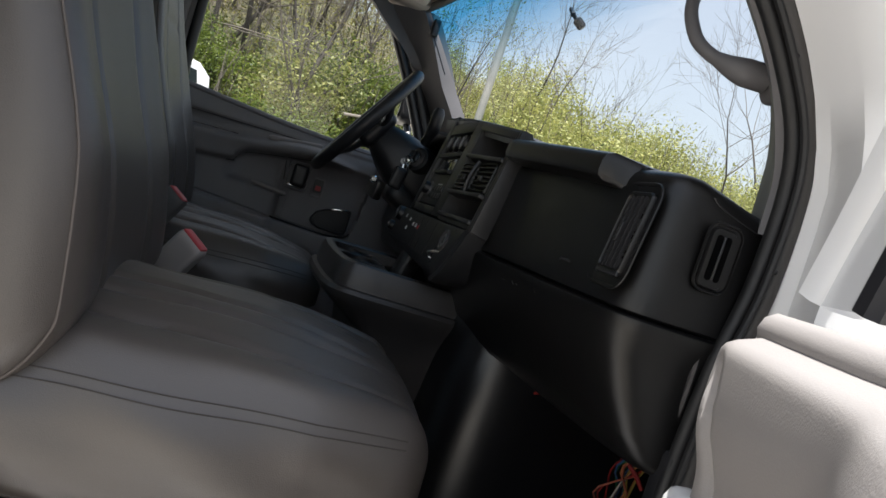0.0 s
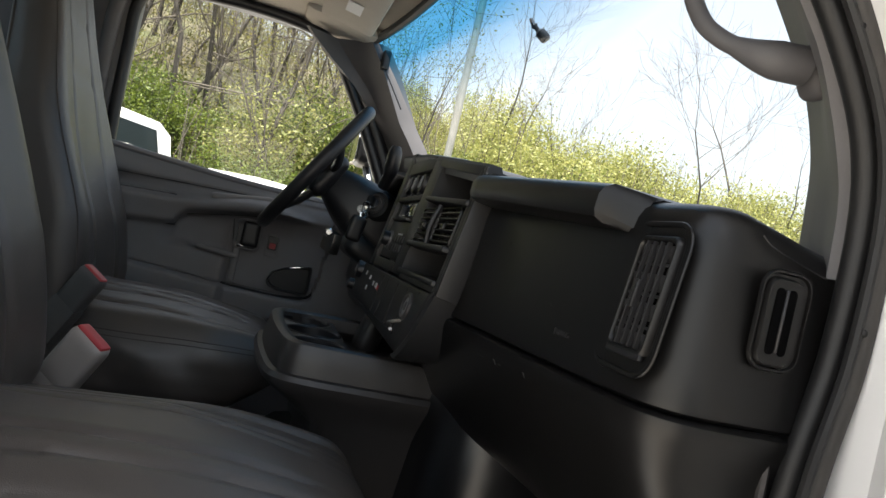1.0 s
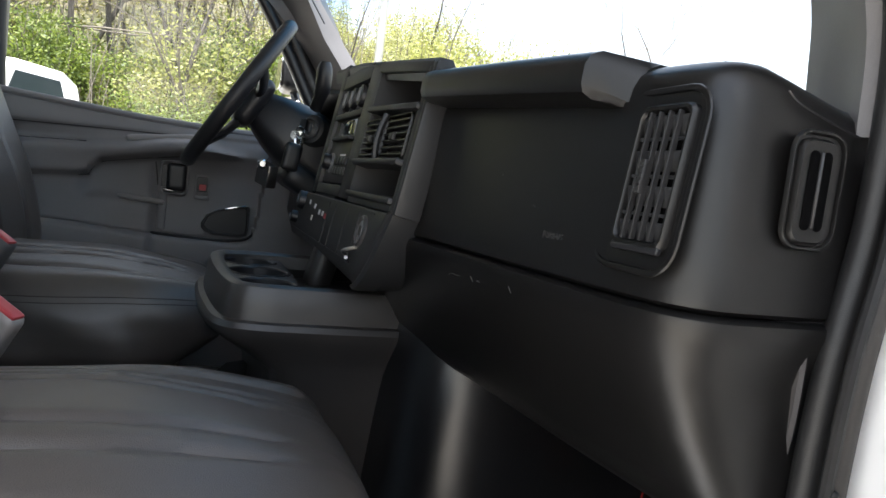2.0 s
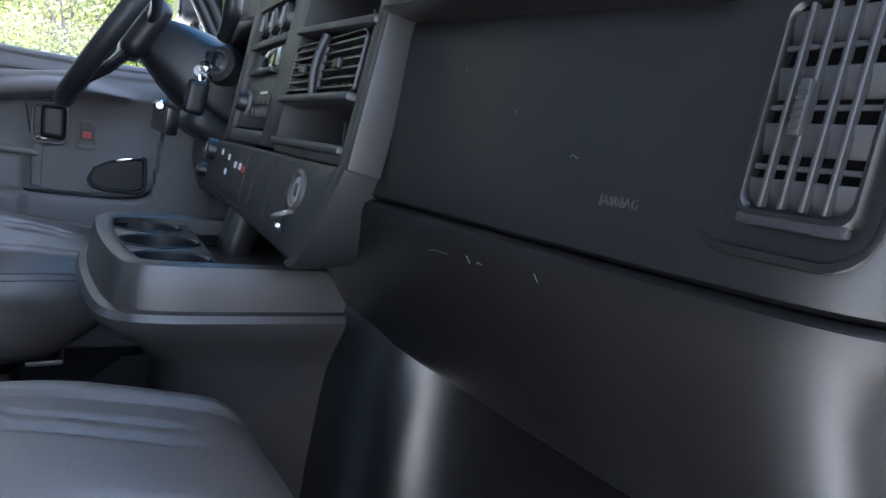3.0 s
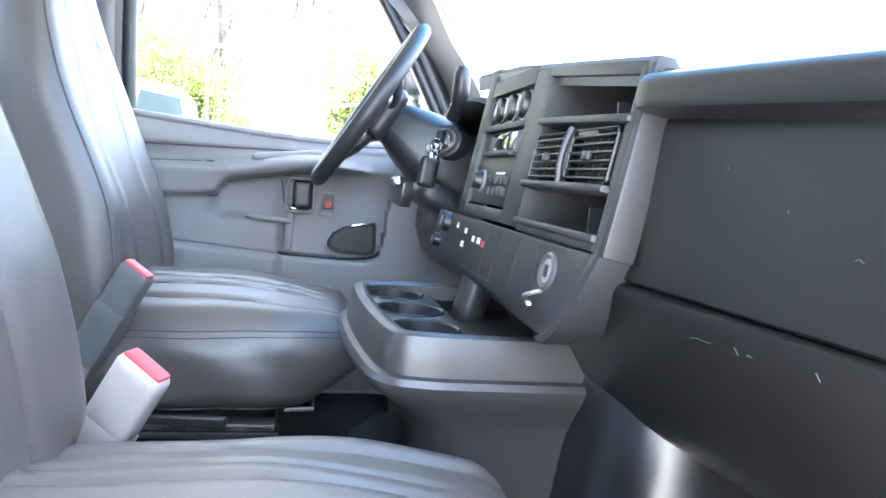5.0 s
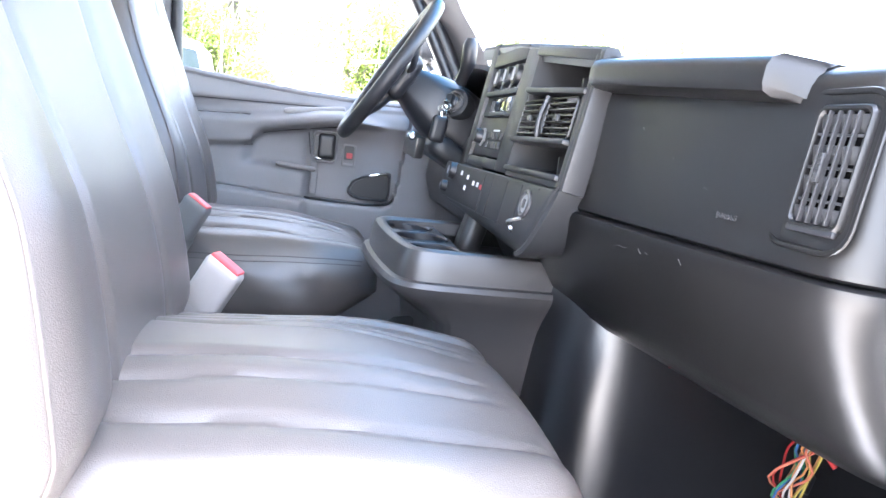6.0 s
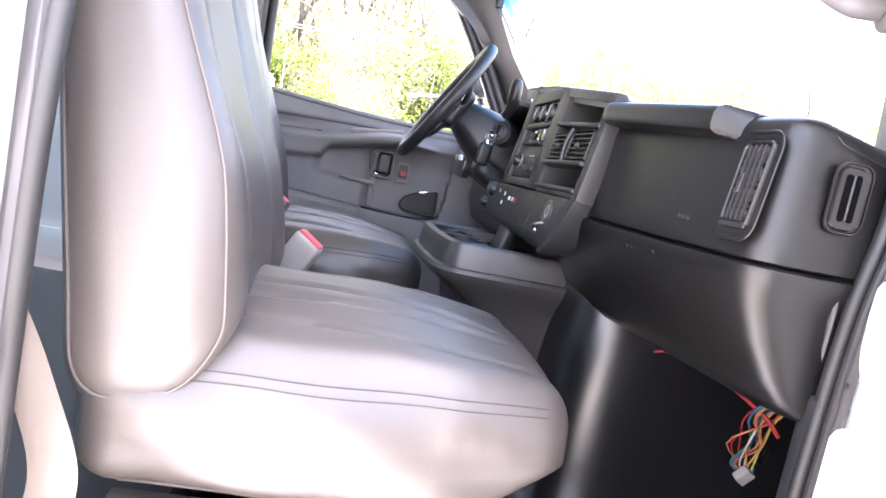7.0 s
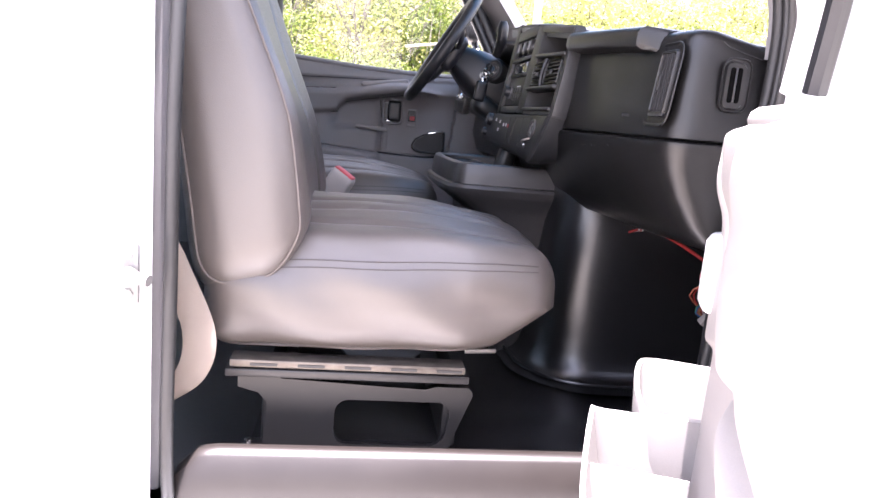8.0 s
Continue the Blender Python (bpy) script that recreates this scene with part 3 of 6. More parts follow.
def dp(name, bm, m, label="", parent=None, angle=40):
    return part(name, moved(bm, D0), m, parent or dash, label, angle)


PLAN = [(0.698, 0.560), (0.701, 0.53), (0.708, 0.45), (0.715, 0.36), (0.724, 0.27), (0.731, 0.215), (0.7365, 0.188), (0.744, 0.170), (0.756, 0.158), (0.772, 0.152), (0.80, 0.151), (0.83, 0.152), (0.90, 0.154), (0.98, 0.156)]
PLAN_S = smooth_line([(x, y, 0) for x, y in PLAN], 60)


def inward(i):
    a, b = PLAN_S[max(i - 1, 0)], PLAN_S[min(i + 1, len(PLAN_S) - 1)]
    d = (b - a).normalized()
    return Vector((-d.y, d.x, 0))


def wrap(profile, lo=0, hi=60):
    """A skin along the plan line: profile of (depth inwards, height)."""
    rows = []
    for i in range(lo, hi):
        n = inward(i)
        deep = Vector((0.85, 0.35, 0))
        rows.append([PLAN_S[i] + n * min(d, 0.024) + deep * max(0.0, d - 0.024) + Vector((0, 0, z)) for d, z in profile])
    return rows


upper = [(0.030, 1.2235), (0.004, 1.2235), (0.0, 1.2265), (0.0, 1.232), (0.003, 1.26), (0.006, 1.30), (0.009, 1.335), (0.0105, 1.352), (0.0125, 1.363), (0.016, 1.371), (0.021, 1.3755), (0.028, 1.3785), (0.06, 1.3825)]
def end_drop(p):
    """The end of the dash falls away towards the windshield pillar."""
    k = max(0.0, min(1.0, (p.z - 1.30) / 0.06)) * max(0.0, min(1.0, (0.34 - p.y) / 0.08))
    return p - Vector((0, 0, min(0.020, 0.22 * max(0.0, p.x - 0.79)) * k))


dp("upper_panel", skin([[end_drop(p) for p in row] for row in wrap(upper)]), DASH)
lower = [(0.030, 1.2225), (0.001, 1.2225), (-0.0035, 1.2195), (-0.0040, 1.213), (-0.001, 1.203), (0.008, 1.18), (0.026, 1.14), (0.050, 1.10), (0.068, 1.078), (0.085, 1.066), (0.11, 1.060), (0.16, 1.064)]
LOW_PLAN = smooth_line([(x, y, 0) for x, y in [(0.685, 0.95), (0.684, 0.80), (0.688, 0.68), (0.694, 0.60)] + PLAN[1:]], 74)
PLAN_S, KEEP = LOW_PLAN, PLAN_S
rows = []
for i in range(74):
    n = inward(i)
    rows.append([PLAN_S[i] + n * min(d, 0.006) + Vector((max(0.0, d - 0.006), 0.10 * max(0.0, d - 0.07), z)) for d, z in lower])
dp("lower_panel", skin(rows), DASH)
PLAN_S = KEEP
# flat top as far as the windshield
rows = []
for i in range(60):
    p = PLAN_S[i] + inward(i) * 0.058
    rows.append([end_drop(Vector((p.x, p.y, 1.3824))), end_drop(Vector((max(p.x + 0.10, 0.93), p.y + 0.05, 1.372))), end_drop(Vector((1.12, p.y + 0.06, 1.366)))])
dp("top_panel", skin(rows), DASH)
# joint of the end piece, swept down towards the pillar
dp("end_joint", tube(smooth_line([end_drop(Vector(p)) for p in ((0.799, 0.1615, 1.3655), (0.805, 0.1600, 1.3615), (0.815, 0.1595, 1.3600), (0.84, 0.1595, 1.3590), (0.86, 0.1595, 1.3590))], 24), 0.0007, 6), DARK)
# lower edge reveal of the end face
dp("end_crease", tube(smooth_line([(0.838, 0.1545, 1.215), (0.842, 0.158, 1.16), (0.845, 0.166, 1.10)], 12), 0.0035, 6), SILVER)


# brow above the airbag panel, cut off at an angle towards the vent
def brow_section(y):
    kt = min(1.0, max(0.0, (y - 0.236) / 0.014))     # the end face, almost square to the front
    face = lerp_table([(0.20, 0.7435), (0.215, 0.741), (0.27, 0.734), (0.36, 0.725), (0.45, 0.718), (0.55, 0.711)], y)[0]
    top = 1.383 + 0.060 * (y - 0.2)
    ft = face + 0.006 - 0.036 * kt
    top -= 0.004 * (1 - kt)
    bot = top - 0.030 - 0.004 * kt
    e = 0.012 * max(0.0, (y - 0.535) / 0.02)
    return [Vector((face + 0.004, y, bot - 0.003)), Vector((ft + 0.010 + e, y, bot)), Vector((ft + 0.002 + e, y, bot + 0.004)), Vector((ft + e, y, bot + 0.010 * kt)), Vector((ft + 0.001 + e, y, top - 0.011)),
            Vector((ft + 0.005 + e, y, top - 0.004)), Vector((ft + 0.014 + e, y, top)), Vector((face + 0.05, y, top - 0.001)), Vector((1.05, y + 0.02, top - 0.016))]


ys = [0.2355, 0.2365, 0.2405, 0.2455, 0.2485, 0.250, 0.254, 0.262] + list(np.linspace(0.28, 0.535, 16)) + [0.545, 0.552, 0.556]
dp("brow", skin([brow_section(y) for y in ys]), DASH, "overhanging padded brow")


def vent_assembly(at, w, h, lean, columns, rows_n, name, parent=None):
    """A tall air vent facing the seats: raised rim, black sheet as inner shade, upright vanes and cross bars behind
    them.
    """
    base = Matrix.Translation(at) @ Matrix(((0, 0, -1, 0), (-1, 0, 0, 0), (0, 1, 0, 0), (0, 0, 0, 1))) @ pose(0, 0, 0, lean, 0, 0) @ Matrix(((1, 0.02, 0, 0), (0, 1, 0, 0), (0, 0, 0.66, 0), (0, 0, 0, 1)))
    o = [(x - 0.008, y - 0.002) for x, y in rounded_rect(w + 0.032, h + 0.026, 0.020)]
    i = rounded_rect(w, h, 0.009)
    rim = dp(name, moved(ring_plate(o, i, 0.0030, 0.001), base), DASH)
    part("rim_bead", moved(moved(tube([(x, y, 0.0030) for x, y in o], 0.0024, 8, closed=True), base), D0), DASH, rim)
    return base, rim


def sub(name, bm, m, parent, label=""):
    return part(name, moved(bm, D0), m, parent, label)


base, rim = vent_assembly((0.7385, 0.1935, 1.302), 0.051, 0.090, -6, 6, 2, "passenger_vent")
inner_frame = rounded_rect(0.0530, 0.0915, 0.007)
sub("vent_frame", moved(ring_plate(inner_frame, [(x * 0.85, y * 0.89) for x, y in inner_frame], 0.0115, 0.003), base), DASH, rim)
# flat black sheet paints the shade behind the vanes
sub("duct_sheet", moved(plate(rounded_rect(0.052, 0.090, 0.006), 0.0025), base), DUCT_SHADE, rim, "black sheet for the shade inside the vent")
for k in range(4):
    x = -0.0138 + 0.0092 * k
    sub("slat", moved(box(x - 0.0011, x + 0.0011, -0.041, 0.041, 0.006, 0.0125, 0.0006, 1), base), DASH_GREY, rim)
for k in range(3):
    y = -0.024 + 0.024 * k
    sub("cross_bar", moved(box(-0.0235, 0.0235, y - 0.001, y + 0.001, 0.0045, 0.0075), base), DASH_GREY, rim)
for k in range(4):
    y = -0.035 + 0.0225 * k
    sub("blade", moved(box(-0.0235, 0.0235, -0.0066, 0.0066, -0.0008, 0.0008, 0.0004, 1), base @ pose(0, y, 0.0052, 22, 0, 0)), DASH_GREY, rim)
sub("tab", moved(box(-0.0085, -0.0035, -0.012, 0.010, 0.010, 0.0165, 0.001), base), DASH_GREY, rim, "ribbed vane tab")
for k in range(5):
    sub("tab_rib", moved(box(-0.0080, -0.0040, -0.009 + 0.0036 * k, -0.0075 + 0.0036 * k, 0.0162, 0.0175), base), DASH_GREY, rim)
sub("thumbwheel", moved(box(-0.024, 0.024, -0.0485, -0.0430, 0.004, 0.0115, 0.002), base), DARK, rim)

# window demister outlet on the end face
base2 = Matrix.Translation((0.8190, 0.1515, 1.305)) @ Matrix(((1, 0, 0, 0), (0, 0, -1, 0), (0, 1, 0, 0), (0, 0, 0, 1)))
rim2 = dp("demister_vent", moved(ring_plate(rounded_rect(0.044, 0.074, 0.014), rounded_rect(0.038, 0.067, 0.011), 0.003, 0.002), base2), DASH)
sub("pocket", moved(plate(rounded_rect(0.039, 0.068, 0.011), 0.0008, 0.0002), base2), DASH, rim2)
sub("island", moved(plate(rounded_rect(0.030, 0.064, 0.009), 0.0065, 0.002), base2 @ pose(-0.0038, -0.001, 0)), DASH, rim2)
for x in (-0.0090, 0.0012):
    # black plates laid on the island paint the shade of two slots
    sub("duct_sheet", moved(plate(rounded_rect(0.0075, 0.048, 0.0035), 0.0071, 0.0002), base2 @ pose(x, -0.0005, 0)), DUCT_SHADE, rim2, "black plate for the shade of an air slot")
for x in (-0.0038,):
    sub("slat", moved(box(x - 0.0011, x + 0.0011, -0.023, 0.023, 0.006, 0.0085, 0.0008, 1), base2), DASH_GREY, rim2)

# moulded airbag mark: an oval outline with plain bars
base3 = Matrix.Translation((0.7165, 0.278, 1.2545)) @ Matrix(((0, 0, -1, 0), (-1, 0, 0, 0), (0, 1, 0, 0), (0, 0, 0, 1))) @ pose(0, 0, 0, -5, 0, 0) @ pose(0, 0, 0, 0, 6, 0)
dp("airbag_mark", moved(box(-0.011, -0.0105, -0.003, 0.003, 0, 0.0012), base3), EMBOSS, "faint moulded lettering")
txt = bpy.data.curves.new("airbag_letters", "FONT")
txt.body, txt.size, txt.extrude, txt.align_x, txt.align_y = "AIRBAG", 0.0068, 0.0004, "CENTER", "CENTER"
tob = new("airbag_letters", txt)
tob.data.materials.append(EMBOSS)
tob.parent = dash
tob.matrix_world = base3 @ pose(0.001, 0, 0.0012)
tob.matrix_basis = D0 @ base3 @ pose(0.002, 0, 0.0010)


# ---------------------------------------------------------------- centre stack
def on_stack(y, z, d=0.0):
    """A point on the stack's face, d metres proud of it."""
    return Vector((0.672 + 0.167 * (z - 1.26) - d, y, z + 0.167 * d))


tilt = math.atan(0.167)
ST = Matrix.Translation(on_stack(0, 1.30)) @ Matrix(((0, 0, -1, 0), (-1, 0, 0, 0), (0, 1, 0, 0), (0, 0, 0, 1))) @ pose(0, 0, 0, -math.degrees(tilt), 0, 0)


def st(y, z):
    """Stack coordinates (right, up) of a place at y and height z."""
    return (-y, (z - 1.30) / math.cos(tilt))


def st_box(y0, y1, z0, z1, d0, d1, r=0.0, seg=2):
    a, b = st(y0, z0), st(y1, z1)
    return moved(box(min(a[0], b[0]), max(a[0], b[0]), min(a[1], b[1]), max(a[1], b[1]), d0, d1, r, seg), ST)


# bezel as a frame of bars round its openings
bars = [(0.782, 0.852, 1.250, 1.446), (1.048, 1.085, 1.250, 1.478),
        (0.549, 0.784, 1.4035, 1.4165), (0.562, 0.782, 1.247, 1.259), (0.852, 1.048, 1.432, 1.456), (0.852, 1.048, 1.377, 1.386), (0.852, 1.048, 1.250, 1.267)]
sides = [(0.5495, 0.5635, 1.2995, 1.3665)]
bez = dp("stack_bezel", st_box(0.5355, 0.5500, 1.245, 1.4145, -0.03, 0.0, 0.002), DASH_GREY, "grey bezel round radio and vents")
for k, (y0, y1, z0, z1) in enumerate(bars + sides + [(0.5495, 0.5625, 1.247, 1.2605)]):
    bm = st_box(y0, y1, z0, z1, -0.03, 0.0004 * (k % 3) - 0.0006, 0.0015)
    if z0 == 1.4035:
        for v in bm.verts:                     # the top bar climbs towards the driver
            v.co.z += 0.12 * (v.co.y - 0.55)
    sub("bezel_bar", bm, DASH_GREY, bez)
low_end = lambda y: max(0.0, min(1.0, (0.74 - y) / 0.14))
# crown above the stack, running on to the instrument hood
rows = []
for y in [0.5335] + list(np.linspace(0.537, 1.18, 24)):
    z = 1.4120 + 0.120 * (y - 0.535) - 0.05 * max(0.0, y - 0.95)
    p = on_stack(y, z) + (Vector((0.004, 0, -0.010)) if y < 0.535 else Vector((0, 0, 0)))
    rows.append([p + Vector((0.004, 0, -0.02)), p, p + Vector((0.004, 0, 0.006)), p + Vector((0.018, 0, 0.009 - 0.004 * low_end(y))), p + Vector((0.045, 0.02 * low_end(y), 0.008 - 0.032 * low_end(y))), p + Vector((0.12, 0.05 * low_end(y), 0.008 - 0.07 * low_end(y))), Vector((1.10, y + 0.05 * low_end(y), z - 0.01 - 0.065 * low_end(y)))])
dp("stack_crown", skin(rows), DASH_GREY)
# rounded flank between stack and airbag panel
flank = []
for z in list(np.linspace(1.4095, 1.25, 22)) + list(np.linspace(1.244, 1.151, 30)):
    y0 = 0.546 if z >= 1.246 else 0.64 - 0.094 * max(0.0, (z - 1.150) / 0.096) ** 0.4545
    k = min(1.0, max(0.0, (z - 1.150) / 0.10))
    p = on_stack(y0, z)
    f = 1.0 if z < 1.375 else max(0.22, 1 - (z - 1.375) / 0.035)
    flank.append([p + Vector((0.0, 0.012, 0)), p + Vector((-0.0015, 0.004, 0.001)), p + Vector((0.001, -0.003 * k, -0.003 * (1 - k))), p + Vector((0.008, -0.0045 * k, -0.005 * (1 - k))), p + Vector((0.026 * f + 0.004 * (1 - f), -0.0055 * k, -0.004 * (1 - k))), p + Vector((0.075 * f, -0.004 * k, 0.0))])
dp("stack_flank", skin(flank), DASH_GREY, "rounded edge of the stack")
# cubbies
for nm, z0, z1, dep in (("upper_cubby", 1.366, 1.4035, 0.12), ("lower_cubby", 1.259, 1.300, 0.11)):
    y0, y1 = (0.550 if z0 > 1.3 else 0.556), 0.782
    bm = bmesh.new()
    climb = 0.028 if z0 > 1.3 else 0.0
    o = [on_stack(y0, z0, 0.0), on_stack(y1, z0 + climb * 0.25, 0.0), on_stack(y1, z1 + climb, 0.0), on_stack(y0, z1, 0.0)]
    b = [p + Vector((dep, 0.012 * (1 if k in (0, 3) else -1), 0.004)) for k, p in enumerate(o)]
    skin([o, b], bm, close_u=True)
    bm.faces.new([bm.verts.new(p) for p in b])
    dp(nm, bm, DASH_GREY, "open storage cubby")
    bm = st_box(y0, y1, z0 - 0.004, z0 + 0.004, -0.02, 0.006, 0.003)
    if z0 > 1.3:
        for v in bm.verts:
            v.co.z += 0.05 * (v.co.y - 0.56)
    sub("lip", bm, DASH_GREY, bez)
    sub("divider", moved(box(0, dep * 0.8, -0.002, 0.002, 0, 0.03), Matrix.Translation(on_stack(0.645, z0, -0.03))), DASH_GREY, bez)
sub("lip", st_box(0.556, 0.782, 1.2985, 1.3065, -0.02, 0.010, 0.0035), DASH_GREY, bez)
# centre vents: two square outlets with bars
for yc in (0.617, 0.726):
    vo = rounded_rect(0.104, 0.056, 0.008)
    m0 = ST @ pose(*st(yc, 1.333), 0.0)
    vr = dp("centre_vent", moved(ring_plate(vo, [(x * 0.96, y * 0.93) for x, y in vo], 0.0025, 0.001), m0), DASH)
    # shade behind the slats, painted as a black sheet
    sub("duct_sheet", moved(plate(vo, 0.001, 0.0005), m0 @ pose(0, 0, -0.014)), DUCT_SHADE, vr, "black sheet for the shade inside the vent")
    for k in range(6):
        y = -0.0205 + 0.0082 * k
        sub("slat", moved(box(-0.049, 0.049, y - 0.0009, y + 0.0009, -0.006, 0.0025), m0), DASH_GREY, vr)
    for k in range(5):
        x = -0.036 + 0.018 * k
        sub("vane", moved(box(x - 0.0012, x + 0.0012, -0.024, 0.024, -0.012, -0.005), m0), DASH_GREY, vr)
    sub("tab", moved(box(-0.008, 0.008, -0.0045, 0.0045, 0.002, 0.007, 0.0015), m0), DASH_GREY, vr)
dp("vent_bead", tube([ST @ Vector((*st(0.6715, z), 0.004 + 0.004 * math.sin((z - 1.303) / 0.06 * math.pi))) for z in np.linspace(1.303, 1.363, 12)], 0.004, 8), DASH_GREY)
# climate controls: three knobs
clim = dp("climate_panel", st_box(0.852, 1.048, 1.386, 1.434, -0.022, -0.012, 0.002), DARK, "black climate panel")
for y in (0.895, 0.949, 1.003):
    m0 = ST @ pose(*st(y, 1.410), -0.012)
    kn = sub("knob", moved(lathe([(0.019, 0), (0.0185, 0.008), (0.0165, 0.012), (0.0, 0.012)], 24), m0), DARK, clim)
    sub("dial", moved(lathe([(0.0215, 0), (0.0215, 0.003), (0.0195, 0.0035), (0.0, 0.0035)], 24), m0), DIAL, clim, "pale dial ring")
    sub("pointer", moved(box(-0.002, 0.002, -0.011, 0.011, 0.0115, 0.0155, 0.001), m0), DIAL, clim)
# radio
radio = dp("radio", st_box(0.858, 1.044, 1.270, 1.377, -0.022, -0.006, 0.003), DARK, "black radio with a small display")
sub("display", st_box(0.885, 1.005, 1.349, 1.373, -0.008, -0.0045, 0.001), LCD, radio, "dark display glass")
sub("slot_lip", st_box(0.875, 1.010, 1.3385, 1.345, -0.008, 0.004, 0.002), DASH_GREY, radio)
sub("knob", moved(lathe([(0.014, 0), (0.013, 0.014), (0.011, 0.017), (0, 0.017)], 20), ST @ pose(*st(1.001, 1.303), -0.006)), DARK, radio)
sub("knob_ring", moved(lathe([(0.017, 0), (0.017, 0.004), (0, 0.004)], 20), ST @ pose(*st(1.001, 1.303), -0.006)), DIAL, radio)
for k in range(4):
    for q in range(2):
        sub("button", st_box(0.880 + 0.024 * k, 0.900 + 0.024 * k, 1.284 + 0.016 * q, 1.296 + 0.016 * q, -0.007, -0.003, 0.001), DASH_GREY, radio)
sub("marking", st_box(0.892, 0.930, 1.3135, 1.3165, -0.0035, -0.0026), MARK, radio)

# lower switch panel with a rounded chin
rows = []
for y in np.linspace(0.546, 1.20, 50):
    chin = 1.150 + 0.10 * max(0, (0.64 - y) / 0.094) ** 2.2 + 0.018 * max(0, (y - 0.7) / 0.5)
    zz = [1.246, 1.244, 1.236, 1.22, 1.20, 1.18, 1.165, 1.157, 1.152, 1.150]
    row = []
    for k, z in enumerate(zz):
        z2 = chin + (z - 1.150) / 0.096 * (1.246 - chin)
        d = (0.0, 0.003, 0.004, 0.004, 0.004, 0.003, 0.001, -0.004, -0.012, -0.03)[k]
        row.append(on_stack(y, z2, d))
    rows.append(row)
low = dp("switch_panel", skin(rows), DASH_GREY, "grey lower switch panel")
for y in (0.67, 0.74, 0.82, 0.87):
    sub("joint_or_shade_line", st_box(y - 0.0012, y + 0.0012, 1.176, 1.240, 0.0035, 0.0046), DARK, low)
sub("joint_or_shade_line", st_box(0.60, 1.16, 1.2395, 1.2415, 0.0035, 0.0046), DARK, low)
sub("joint_or_shade_line", st_box(0.66, 1.16, 1.1745, 1.1765, 0.0030, 0.0044), DARK, low)
m0 = ST @ pose(*st(0.634, 1.2175), 0.003)
outlet = sub("power_outlet", moved(lathe([(0.0195, 0), (0.0195, 0.004), (0.0165, 0.0055), (0.0135, 0.003), (0.0135, -0.0), (0, 0.0)], 28), m0), SILVER, low, "bright ringed power outlet")
sub("outlet_cap", moved(lathe([(0.0125, 0.0), (0.0125, 0.0035), (0, 0.004)], 24), m0), DIAL, low)
sub("outlet_mark", moved(box(-0.004, 0.004, -0.006, 0.006, 0.0035, 0.0045), m0), DARK, low)
sub("hook", moved(tube(smooth_line([(-0.004, -0.02, 0), (-0.006, -0.026, 0.012), (-0.014, -0.03, 0.014), (-0.022, -0.034, 0.008), (-0.016, -0.040, 0.006), (-0.006, -0.036, 0.010)], 16), 0.0024, 7), m0), STEEL, low, "small bright hook")
for y, z, wd in ((1.112, 1.229, 0.018), (1.150, 1.195, 0.012)):
    sub("knob", moved(lathe([(wd, 0), (wd * 0.9, 0.012), (0, 0.013)], 18), ST @ pose(*st(y, z), 0.003)), DARK, low)
    sub("dial", moved(lathe([(wd * 0.45, 0.0132), (wd * 0.45, 0.0142), (0, 0.0142)], 14), ST @ pose(*st(y, z), 0.003)), DIAL, low)
for k, (y, z, c) in enumerate(((0.985, 1.226, MARK), (0.99, 1.206, MARK), (0.935, 1.219, MARK), (0.905, 1.219, MARK), (0.882, 1.217, RED), (1.04, 1.23, MARK))):
    sub("marking", st_box(y - 0.007, y + 0.007, z - 0.004, z + 0.004, 0.0030, 0.0046), c, low)

# fine scratches in the plastic
SCRATCH = mat("scratched_plastic", (0.055, 0.055, 0.055), 0.6)


def on_lower(y, z):
    px_ = lerp_table(sorted((b, a) for a, b in PLAN[:7]), y)[0]
    return Vector((px_ + lerp_table(sorted((b, a) for a, b in lower[3:]), z)[0] - 0.0004, y, z))


def on_upper(y, z):
    px_ = lerp_table(sorted((b, a) for a, b in PLAN[:7]), y)[0]
    return Vector((px_ + lerp_table(sorted((b, a) for a, b in upper[3:]), z)[0] - 0.0004, y, z))


for a, b, face in (((0.455, 1.197), (0.430, 1.201), on_lower), ((0.405, 1.203), (0.402, 1.200), on_lower), ((0.394, 1.200), (0.388, 1.202), on_lower), ((0.336, 1.206), (0.333, 1.203), on_lower), ((0.327, 1.274), (0.321, 1.275), on_upper), ((0.4475, 1.326), (0.446, 1.3255), on_upper), ((0.383, 1.298), (0.381, 1.2983), on_upper)):
    line = [face(a[0] + (b[0] - a[0]) * k, a[1] + (b[1] - a[1]) * k + 0.0012 * math.sin(5 * k)) for k in (0, 0.25, 0.5, 0.75, 1.0)]
    dp("scratch", tube(line, 0.00032, 5), SCRATCH)

# instrument hood and cluster
rows = []
for a in np.linspace(0, math.pi, 26):
    y, z = 1.42 - 0.255 * math.cos(a), 1.405 + 0.062 * math.sin(a) ** 0.7
    rows.append([(0.90, y, z - 0.02), (0.83, y, z + 0.002), (0.735 + 0.02 * math.cos(a) ** 2, y, z + 0.001), (0.725 + 0.02 * math.cos(a) ** 2, y + 0.006 * math.cos(a), z - 0.008), (0.74 + 0.02 * math.cos(a) ** 2, y + 0.014 * math.cos(a), z - 0.016), (0.85, y + 0.02 * math.cos(a), z - 0.03)])
dp("instrument_hood", skin(rows), DASH, "hood over the instruments")
dp("cluster_face", moved(plate(rounded_rect(0.48, 0.15, 0.04), 0.01), Matrix.Translation((0.84, 1.42, 1.385)) @ Matrix(((0, 0, -1, 0), (-1, 0, 0, 0), (0, 1, 0, 0), (0, 0, 0, 1)))), DARK, "black instrument cluster")
